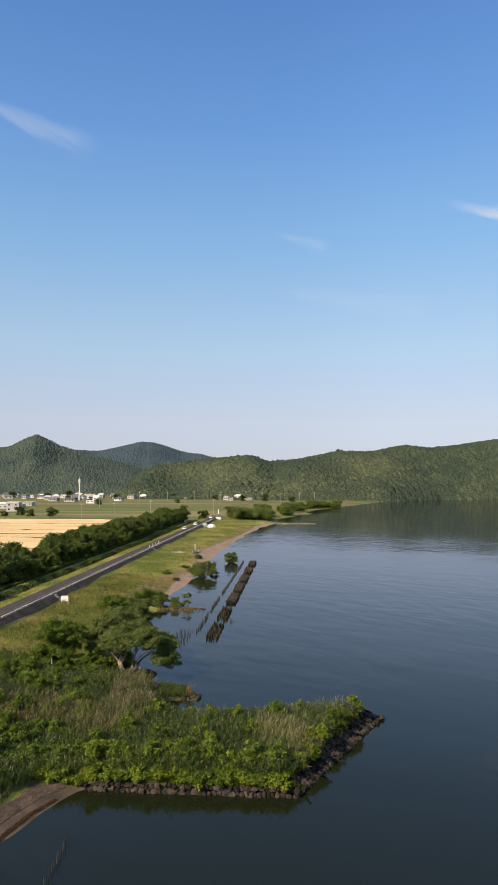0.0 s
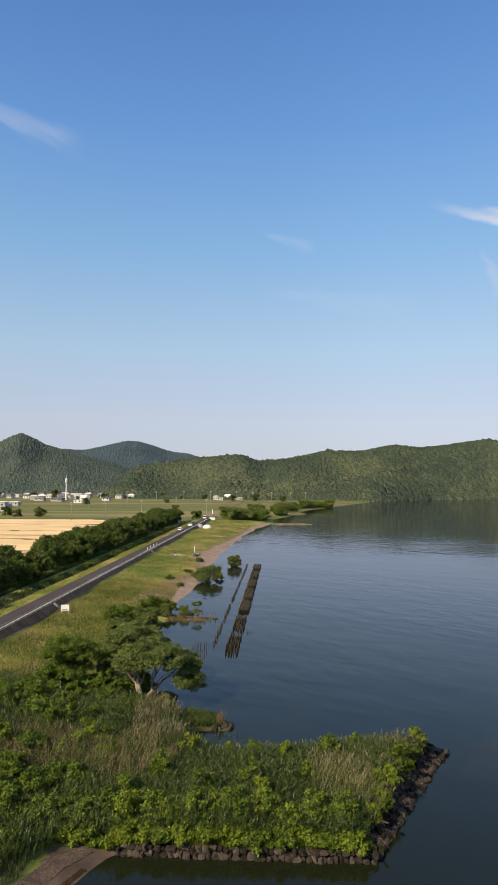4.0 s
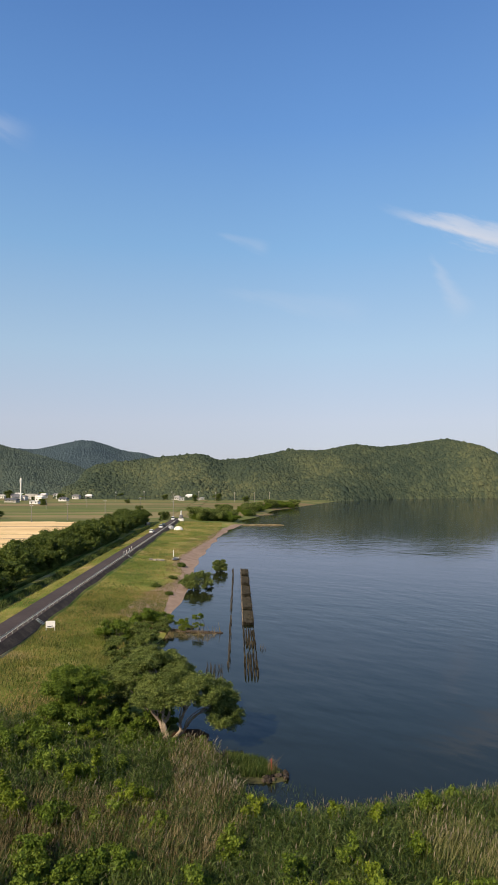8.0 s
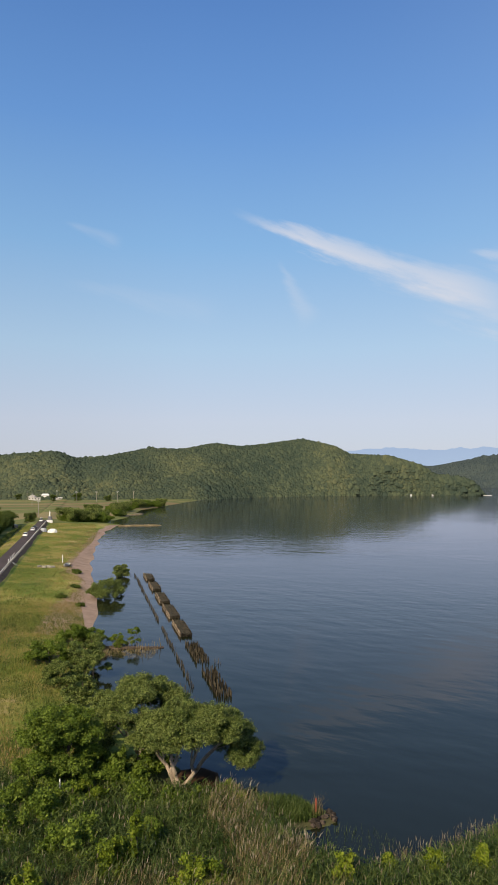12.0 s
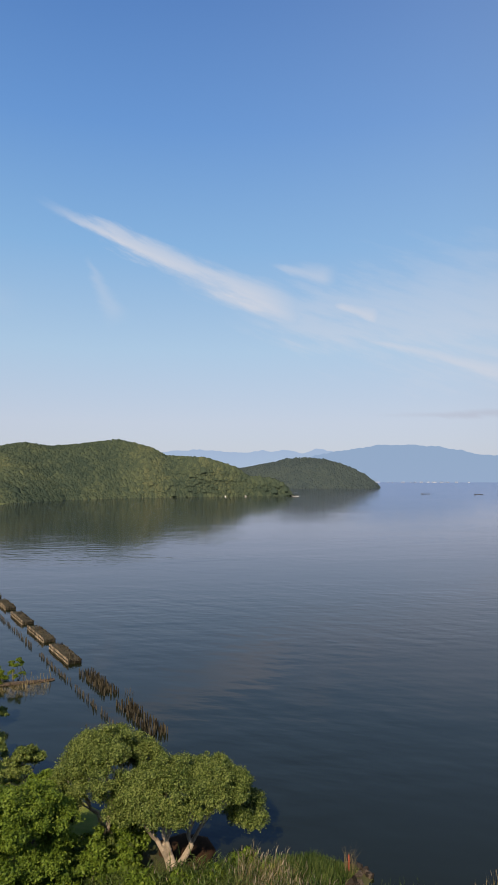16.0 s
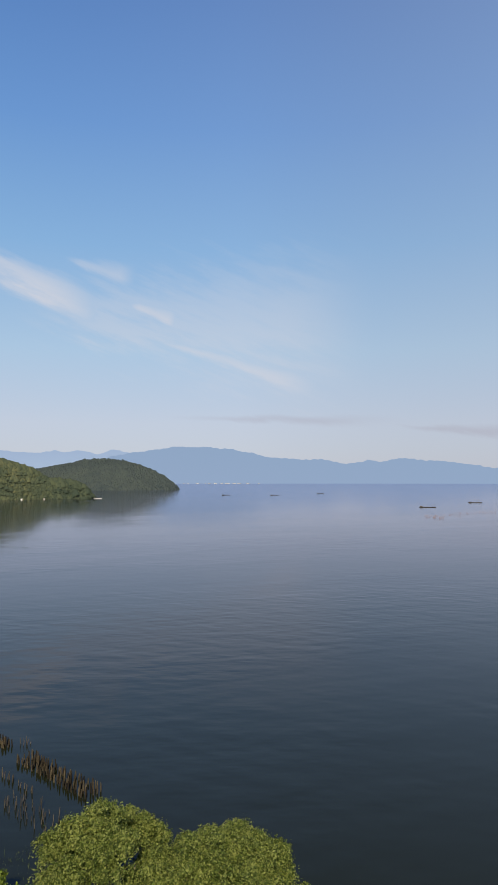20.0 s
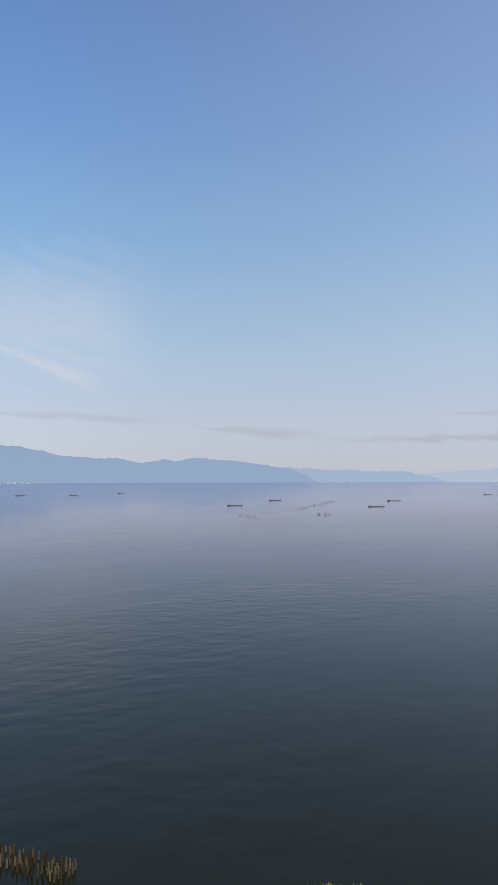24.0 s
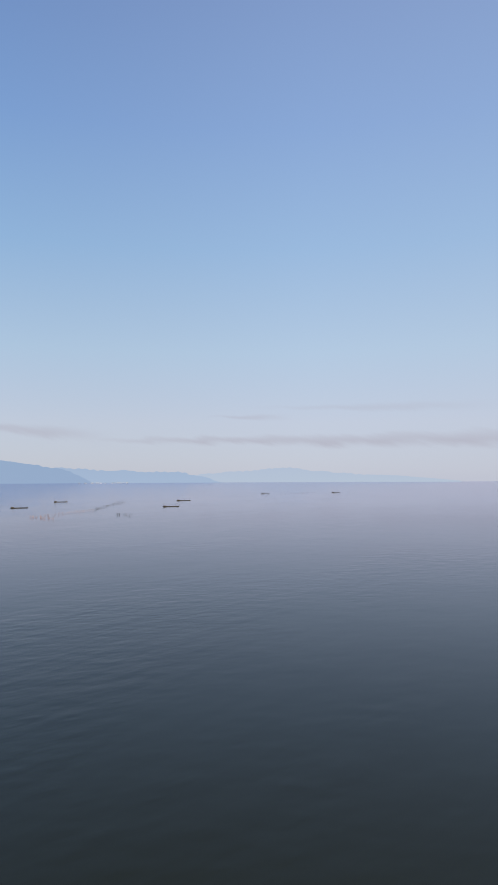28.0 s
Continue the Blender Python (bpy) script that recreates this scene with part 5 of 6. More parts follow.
ROW = [row_tree(400, 7.6, 5.0, "dark green roadside tree in a dense row"), row_tree(401, 6.2, 4.6, "dark green roadside tree in a dense row"), row_tree(402, 8.4, 5.4, "dark green roadside tree in a dense row"), row_tree(403, 5.2, 4.4, "dark green roadside tree in a dense row")]
_rng = np.random.RandomState(9)
_k = 0
for _y in np.arange(66, 284, 3.4):
    for _x in ((-45.4, -49.4) if _y < 110 else (-45.0, -48.8, -52.8) if _y > 130 else (-47.0,)):
        px, py = _x + _rng.normal(0, 0.7), _y + _rng.normal(0, 0.8)
        m = pose(px, py, float(ground_z(px, py)) - 0.1, 0, 0, _rng.uniform(0, 360)) @ Matrix.Scale(_rng.uniform(0.66, 1.02), 4)
        src = ROW[_rng.randint(4)]
        if _k < 4:
            src = ROW[_k]
            src.matrix_basis = m
        else:
            ob = copy_thing(src, Matrix())
            ob.matrix_basis = m
        _k += 1

# ---------------------------------------------------------------- shrubs and undergrowth
_rng = np.random.RandomState(21)
_x = -8.0
while _x < 10.4:
    shrub("leafy_weed", (_x, 17.85 + _rng.normal(0, 0.15)), _rng.uniform(1.3, 1.9), _rng.uniform(0.6, 1.0), "fresh" if _rng.uniform() < 0.7 else "weed", "bright green leafy weeds crowding the top of the stone wall", 500 + int(_x * 10), 0.075, 7, 12, 22)
    _x += _rng.uniform(0.9, 1.3)
_x = -9.0
while _x < 9.8:
    shrub("leafy_shrub", (_x, 19.6 + _rng.normal(0, 0.35)), _rng.uniform(1.5, 2.3), _rng.uniform(1.3, 1.9), ("weed", "broad", "weed", "fresh")[_rng.randint(4)], "leafy green shrub at the front of the reedy spit", 700 + int(_x * 10), 0.085, 8, 12, 22)
    _x += _rng.uniform(1.3, 1.9)
for _k, (_x, _y, _w, _h, _m) in enumerate((
        (7.3, 24.0, 1.3, 1.9, "fresh"), (3.5, 23.1, 1.3, 2.0, "weed"), (4.3, 21.4, 1.3, 1.8, "fresh"), (0.4, 21.6, 1.8, 2.0, "weed"), (-4.8, 21.0, 2.4, 2.2, "weed"), (-2.9, 24.2, 1.5, 2.0, "weed"),
        (5.8, 27.4, 1.1, 1.9, "fresh"), (3.4, 27.9, 1.0, 1.9, "fresh"), (9.1, 28.8, 1.6, 1.8, "weed"), (-1.5, 28.6, 1.4, 2.0, "fresh"), (1.4, 29.4, 0.9, 1.6, "fresh"), (11.4, 30.2, 1.4, 1.6, "weed"),
        (-13.1, 31.2, 1.4, 2.4, "fresh"), (-11.8, 32.0, 1.3, 2.9, "fresh"), (-9.6, 28.7, 1.7, 2.4, "fresh"), (-8.2, 29.0, 1.4, 2.0, "fresh"), (-7.2, 26.4, 1.5, 2.0, "weed"), (-15.9, 27.5, 1.8, 2.2, "fresh"),
        (-17.1, 37.2, 2.3, 2.2, "broad"), (-15.3, 33.2, 2.4, 2.2, "broad"), (-18.4, 39.2, 2.4, 2.2, "broad"), (-15.9, 38.4, 2.0, 1.8, "broad"), (-18.8, 35.2, 2.2, 2.0, "weed"), (-20.5, 37.5, 2.4, 2.2, "broad"),
        (-22.5, 33.0, 2.5, 2.2, "weed"), (-20.0, 30.0, 2.4, 2.0, "broad"), (-23.5, 38.5, 2.4, 2.2, "broad"), (-17.5, 24.0, 2.2, 2.0, "weed"), (-13.0, 22.5, 2.0, 1.9, "weed"), (-11.2, 18.5, 1.8, 1.7, "weed"),
        (-5.2, 38.9, 1.5, 1.5, "broad"), (-8.9, 38.9, 2.0, 1.4, "broad"), (-7.2, 38.2, 1.8, 1.3, "weed"), (-10.6, 43.0, 1.8, 1.5, "broad"), (-12.6, 42.2, 2.0, 1.8, "broad"), (-14.6, 41.2, 2.0, 1.6, "broad"),
        (-9.7, 44.3, 2.2, 1.6, "broad"), (-9.0, 46.2, 2.0, 1.8, "broad"), (-10.8, 41.4, 1.6, 1.2, "broad"), (-11.0, 39.4, 1.8, 1.2, "broad"), (-4.6, 37.3, 1.4, 1.6, "broad"), (-17.6, 41.8, 1.8, 1.6, "broad"), (-10.4, 34.5, 1.6, 1.8, "weed"), (-9.6, 45.6, 1.6, 1.4, "broad"), (-13.4, 45.2, 1.8, 1.6, "broad"), (-12.2, 43.6, 2.0, 1.8, "broad"), (-13.0, 47.5, 2.4, 2.4, "willow"), (-10.8, 43.2, 1.6, 1.7, "willow"), (-14.2, 49.5, 2.4, 2.2, "willow"))):
    shrub("shrub", (_x, _y), _w, _h, _m, {"fresh": "light yellow-green young willow shrub standing among reeds", "weed": "bright green leafy shrub among tall reeds", "broad": "dark green broadleaf shrub in the thicket", "willow": "grey-green young willow under the larger trees"}[_m], 900 + _k, 0.085 if _m == "broad" else 0.07, 8, 12, 22, upright=_m == "fresh")



def round_bush(name, at, w, h, label, seed, mat="willow", count=16, n_clump=13, n_leaf=16, size=0.12, category="bush"):
    """A dense rounded bush on several stems."""
    rng = np.random.RandomState(seed)
    x, y = at
    g = thing(name, label, category, (x, y, max(float(ground_z(x, y)), -0.25)))
    lb = dome((0, 0, h * 0.34), (w * 0.5, w * 0.5, h * 0.62), count, seed, r=(w * 0.15, w * 0.23), low=-0.35)
    part("crown", crown_mesh(lb, n_clump, n_leaf, 0.05 * w, size, mat, seed, -0.6, heads=5), g)
    for c in lb[:6]:
        part("stem", mesh_np("stem", *tube(bend((rng.normal(0, 0.15), rng.normal(0, 0.15), -0.2), c[:3], rng, 0.08), np.linspace(0.05, 0.015, 6), 5), "bark_dark"), g)


for _k, (_x, _y, _w, _h, _m) in enumerate((
        (-18.2, 73.6, 4.0, 2.2, "broad"), (-14.6, 73.8, 3.6, 2.8, "willow"), (-16.6, 66.5, 3.4, 2.2, "willow"), (-13.6, 69.5, 3.2, 2.6, "willow"), (-14.8, 61.2, 3.0, 2.4, "willow"), (-12.6, 57.0, 2.6, 2.2, "willow"),
        (-13.6, 84.0, 3.0, 1.8, "broad"), (-15.8, 82.2, 3.4, 2.0, "broad"), (-12.8, 81.5, 2.6, 1.6, "willow"), (-12.2, 52.5, 2.6, 2.0, "broad"), (-16.0, 55.0, 2.6, 1.6, "willow"))):
    round_bush("shore_bush", (_x, _y), _w * 1.1, _h * 1.1, "rounded green bush on the lake shore", 1000 + _k, _m, 13, 12, 18, 0.10)
for _k, (_x, _y, _w, _h) in enumerate(((15.9, 30.2, 1.6, 2.3), (14.0, 26.9, 1.8, 2.0), (12.6, 23.7, 2.0, 1.9), (11.7, 21.5, 1.7, 1.5), (15.0, 28.8, 1.2, 1.6), (10.8, 19.9, 1.6, 1.2))):
    round_bush("rounded_shrub", (_x, _y), _w, _h, "rounded yellow-green shrub at the top of the riprap", 1050 + _k, "fresh", 12, 9, 16, 0.07, "shrub")
round_bush("shallow_bush", (-10.4, 117.6), 5.6, 3.2, "rounded spreading willow bush standing in shallow water", 1030, count=22)
round_bush("shallow_bush", (-6.8, 140.6), 3.6, 3.0, "small rounded willow bush rooted in the lake", 1031)
round_bush("sapling", (-10.3, 82.2), 2.8, 1.7, "young light green sapling in the shallows", 1032, "fresh", 10, 8, 10, 0.09, "sapling")
round_bush("sapling", (-8.1, 82.2), 1.9, 3.0, "slender light green sapling in the shallows", 1033, "fresh", 9, 7, 10, 0.09, "sapling")
for _k, (_x, _y, _w, _h) in enumerate(((-16.2, 145.4, 2.4, 0.9), (-16.0, 125.2, 2.0, 0.8), (-18.3, 114.4, 1.8, 0.7), (-15.2, 108.0, 1.6, 0.6), (-38.8, 108, 1.8, 1.0), (-39.4, 127, 2.6, 1.4))):
    shrub("low_bush", (_x, _y), _w, _h, "row", "low dark bush in dry grass", 1040 + _k, 0.16, 5, 20, 14, "bush")
# overgrown bank between verge and trees
reeds("ditch_growth", [(-40.6, 60), (-39.0, 60), (-38.6, 200), (-39.2, 275), (-40.4, 275)], 9000, 0.9, "reed", "dark rank growth along the roadside ditch", 120, 0.08)
reeds("ditch_hedge", [(-42.9, 70), (-42.3, 70), (-42.3, 205), (-42.9, 205)], 9000, 0.75, "reed", "low dark line of growth along the second ditch", 122, 0.08)
reeds("orchard_grass", [(-50, 66), (-43, 66), (-43, 150), (-50, 150)], 9000, 0.3, "turf", "mown grass under the roadside trees", 123, 0.07)
reeds("verge_grass", [(-38.8, 60), (-34.2, 60), (-34.2, 280), (-38.6, 280)], 14000, 0.3, "turf", "mown yellow-green grass verge beside the road", 121, 0.07)

# clumps at the far end of the meadow and along the wetland
WET = [row_tree(420, 4.4, 4.8, "rounded green tree in the lakeside wetland", "willow"), row_tree(421, 3.6, 4.4, "rounded green tree in the lakeside wetland", "broad")]
for _o, _x, _y in ((WET[0], -14.0, 303.0), (WET[1], -19.5, 301.0)):
    _o.name = "wetland_tree"
    _o.matrix_basis = pose(_x, _y, float(ground_z(_x, _y)) - 0.3)
    tagged(_o, "rounded green tree in the lakeside wetland", "tree", "wetland trees")
_rng = np.random.RandomState(33)
for _k in range(44):
    if _k < 20:
        _x, _y, _s = _rng.uniform(-24, -4), _rng.uniform(300, 322), _rng.uniform(1.0, 1.5)
    else:
        u = (_k - 20) / 24
        _x, _y, _s = -12 + 60 * u + _rng.normal(0, 4) - 4, 325 + 175 * u + _rng.normal(0, 8), _rng.uniform(0.8, 1.5)
    if float(shore_side(np.array([_x]), np.array([_y]))[0]) < 0.5:
        _x -= 9
    _o = copy_thing(WET[_k % 2], Matrix())
    _o.name = "wetland_tree"
    _o.matrix_basis = pose(_x, _y, float(ground_z(_x, _y)) - 0.6, 0, 0, _rng.uniform(0, 360)) @ Matrix.Diagonal((_s, _s, _s * 1.15, 1))
    tagged(_o, "rounded green tree in the lakeside wetland", "tree", "wetland trees")
for _x, _y, _s in ((-125, 318, 1.1), (-151, 316, 0.8), (-146, 325, 0.9), (-137, 318, 0.9), (-62, 380, 0.7), (-93, 520, 0.8), (-40, 560, 1.0), (-20, 565, 1.2), (5, 560, 1.1), (-215, 640, 1.2), (-240, 600, 1.2), (-170, 600, 1.1), (-300, 650, 1.3), (-150, 480, 0.9), (-232, 640, 1.5), (-38, 300, 0.8), (-39, 310, 0.7), (-185, 652, 0.8), (-196, 600, 0.6), (-222, 655, 0.9), (-250, 640, 0.8), (-268, 668, 1.0), (-285, 672, 0.8), (-210, 676, 1.1), (-174, 690, 1.2), (-160, 655, 0.8), (-305, 668, 0.9), (-120, 640, 1.0), (-95, 625, 0.9), (-72, 612, 0.9)):
    _o = copy_thing(ROW[int(abs(_x)) % 4], Matrix())
    _o.name = "field_tree"
    _o.matrix_basis = pose(_x, _y, float(ground_z(_x, _y)) - 0.3, 0, 0, _x * 7) @ Matrix.Diagonal((_s, _s, _s * 0.85, 1))
    tagged(_o, "isolated dark green tree beside the fields", "tree", "trees in the fields")

# ---------------------------------------------------------------- shore bits


def slab(name, pts, z, mat, label, category, kind=""):
    """A low mound over an outline, for driftwood mats, mud and sand bars."""
    p = np.array(pts, float)
    c = p.mean(0)
    n = len(p)
    rings = [np.concatenate([c + (p - c) * s, np.full((n, 1), h)], 1) for s, h in ((1.0, -0.25), (0.97, z * 0.4), (0.75, z * 0.9), (0.4, z))]
    v = np.concatenate(rings + [[[c[0], c[1], z]]])
    me = bpy.data.meshes.new(name)
    f = [(r * n + i, r * n + (i + 1) % n, (r + 1) * n + (i + 1) % n, (r + 1) * n + i) for r in range(3) for i in range(n)] + [(3 * n + i, 3 * n + (i + 1) % n, 4 * n) for i in range(n)]
    me.from_pydata(v.tolist(), [], f)
    for q in me.polygons:
        q.use_smooth = True
    me.materials.append(M[mat])
    return solo(name, me, label, category, kind)


slab("mud_bank", [(-7.8, 41.2), (-6.2, 41.6), (-5.0, 42.6), (-4.8, 44.0), (-5.8, 45.2), (-7.4, 45.2), (-8.6, 43.6)], 0.32, "mud", "dark brown mound of mud and dead leaves under the willow", "mud bank", "structure")
slab("driftwood_mat", [(-12.6, 81.6), (-9.5, 80.8), (-6.2, 79.9), (-4.4, 79.9), (-4.6, 80.6), (-7.4, 81.2), (-10.5, 82.4), (-12.4, 82.6)], 0.09, "wrack", "brown mat of dead reeds and driftwood in the shallows", "driftwood", "structure")


def litter(name, poly, count, size, mat, label, seed, least=-9.0):
    """Flat dead leaves and twigs strewn on the ground."""
    rng = np.random.RandomState(seed)
    p = np.array(poly)
    q = rng.uniform(0, 1, (count * 3, 2)) * (p.max(0) - p.min(0)) + p.min(0)
    q = q[inside(poly, q[:, 0], q[:, 1])][:count]
    c = np.concatenate([q, (np.maximum(ground_z(q[:, 0], q[:, 1]), least) + 0.03)[:, None]], 1)
    v, f = leaf_cards(c, np.tile([0, 0, 4.0], (len(c), 1)), size, rng, 2.4)
    ob = thing(name, label, "litter", kind="stuff")
    tagged(part("debris", mesh_np("debris", v, f, mat), ob), kind="stuff")


def dead_sticks(name, spots, h, label, seed, mat="straw"):
    rng = np.random.RandomState(seed)
    g = thing(name, label, "dead stems", (spots[0][0], spots[0][1], 0))
    for x, y in spots:
        a = np.array([x - spots[0][0], y - spots[0][1], -0.2])
        part("stem", mesh_np("stem", *tube(bend(a, a + [rng.normal(0, 0.12), rng.normal(0, 0.12), h * rng.uniform(0.6, 1.2)], rng, 0.04, 4), [0.035, 0.03, 0.025, 0.015], 5), mat), g)


dead_sticks("dead_shrub", [(-10.4, 80.6), (-9.6, 80.9), (-8.9, 80.4), (-6.0, 80.3), (-5.3, 80.0), (-4.8, 80.3), (-7.6, 79.4), (-7.3, 79.0), (-7.0, 79.6), (-6.6, 79.3), (-5.6, 80.0), (-5.0, 80.1), (-7.9, 78.6), (-8.2, 79.1)], 1.5, "pale dead stems standing out of the driftwood", 61)
dead_sticks("dead_branch", [(0.5, 71.6), (0.7, 71.4), (0.9, 71.8), (0.6, 72.0), (1.0, 71.5)], 0.7, "dark dead branches caught beside the piles", 62, "bark_dark")
reeds("water_weed", [(-10.6, 70.4), (-8.2, 70.8), (-8.6, 72.2), (-10.6, 72)], 700, 0.28, "reed", "sparse dark water plants", 130, 0.02)
reeds("water_weed", [(-12.4, 65.5), (-9.6, 66), (-10, 68.8), (-12.4, 68.4)], 900, 0.28, "reed", "sparse dark water plants", 131, 0.02)
reeds("water_weed", [(-9.0, 52), (-6.6, 52), (-7.2, 58), (-10.0, 58)], 300, 0.8, "reed", "thin reeds in the shallows behind the willow", 132, 0.02)

reeds("water_weed", [(-12.0, 80.2), (-5.0, 79.4), (-6.4, 76.6), (-11.4, 78.0)], 700, 0.5, "weed", "low green and brown water plants round the driftwood", 134, 0.03)
litter("driftwood_debris", [(-12.4, 82.3), (-9.5, 81.2), (-4.6, 80.3), (-4.6, 79.9), (-9.5, 80.4), (-12.4, 81.2)], 1500, 0.12, "wrack", "reddish-brown dead reeds lying on the driftwood mat", 154, 0.08)


def old_stakes(name, pts, label, seed, h=(0.2, 0.55), thick=0.45):
    rng = np.random.RandomState(seed)
    g = thing(name, label, "stakes", (pts[0][0], pts[0][1], 0))
    for x, y in pts:
        part("stake", STAKES[rng.randint(4)], g, m=pose(x - pts[0][0], y - pts[0][1], -0.6 + rng.uniform(*h), rng.normal(0, 5), rng.normal(0, 5), 0) @ Matrix.Diagonal((thick, thick, 1, 1)))


old_stakes("old_stakes", [(-3.0, 10.6), (-2.9, 10.1), (-2.8, 9.6), (-2.72, 9.1), (-2.7, 8.7), (-2.7, 8.3), (-2.7, 7.9), (-2.68, 7.5), (-2.65, 7.1), (-2.62, 6.6), (-2.6, 6.1)], "line of thin dark stakes in the bay", 71)
old_stakes("rotten_piles", [(-6.0 + 0.42 * (i % 5) + 0.09 * (i % 3), 55.4 + 0.75 * (i // 5) + 0.13 * (i % 4)) for i in range(60)], "cluster of dark rotten piles in the shallows", 72, (0.15, 0.6), 0.6)
old_stakes("stake_weir", [(-12.2 + i * 0.33, 143.2 - i * 0.04) for i in range(26)], "row of low dark stakes running out from the beach", 73, (-0.1, 0.2))
_g = thing("islet_rocks", "dark rocks at the end of the small islet", "rocks", (0.6, 36.4, 0), kind="structure")
_rng = np.random.RandomState(8)
for _k in range(24):
    _w = _rng.uniform(0.2, 0.42)
    part("stone", STONES[_k % 8], _g, m=pose(_rng.uniform(-1.2, 0.5), _rng.uniform(-0.9, 0.7), 0.1, 10, 8, _k * 40) @ Matrix.Diagonal((_w, _w, 0.28, 1)))
_g = thing("marker_post", "faded red marker post among dry stems on the islet", "post", (0.0, 36.6, 0.15))
part("post", mesh_np("post", *tube([(0, 0, -0.3), (0.02, 0, 0.4), (0.0, 0, 1.05)], [0.055, 0.055, 0.05], 8), "red"), _g)
reeds("marker_stems", [(-0.35, 36.3), (0.4, 36.3), (0.4, 36.9), (-0.35, 36.9)], 60, 1.5, "straw", "dry stems round the red post", 133, 0.02)
_g = thing("white_stake", "short white survey stake in the grass under the trees", "stake", (-15.9, 41.0, float(ground_z(-15.9, 41.0))))
part("post", mesh_np("post", *tube([(0, 0, -0.2), (0, 0, 1.3)], [0.06, 0.05], 6), "paint"), _g)
_g = thing("plank", "weathered brown plank leaning on the riprap", "plank", (11.6, 19.4, 0.95), turn=-65)
part("board", mesh_np("board", *box(-0.75, 0.75, -0.09, 0.09, 0, 0.05, 0.01), "pile"), _g, m=pose(0, 0, 0.15, 0, -14, 0))


def signboard():
    x, y = -27.5, 76.0
    g = thing("signboard", "white signboard on two white posts in the grass", "sign", (x, y, float(ground_z(x, y))), turn=8)
    g.scale = (0.84, 0.84, 0.88)
    part("panel", mesh_np("panel", *box(-0.72, 0.72, -0.02, 0.02, 0.55, 1.55, 0.01), "paint"), g)
    for q in (-0.66, 0.66):
        part("post", mesh_np("post", *box(q - 0.04, q + 0.04, 0.03, 0.1, -0.2, 1.5, 0.01), "paint"), g)
    for k, (a, b) in enumerate(((-0.45, 0.1), (0.16, 0.4))):
        part("marking", mesh_np("marking", *box(a, b, -0.03, -0.022, 0.66 + 0.05 * k, 0.78 + 0.05 * k), "dark"), g, "dark bar of unreadable lettering")


signboard()

# ---------------------------------------------------------------- vehicles, tents, small structures


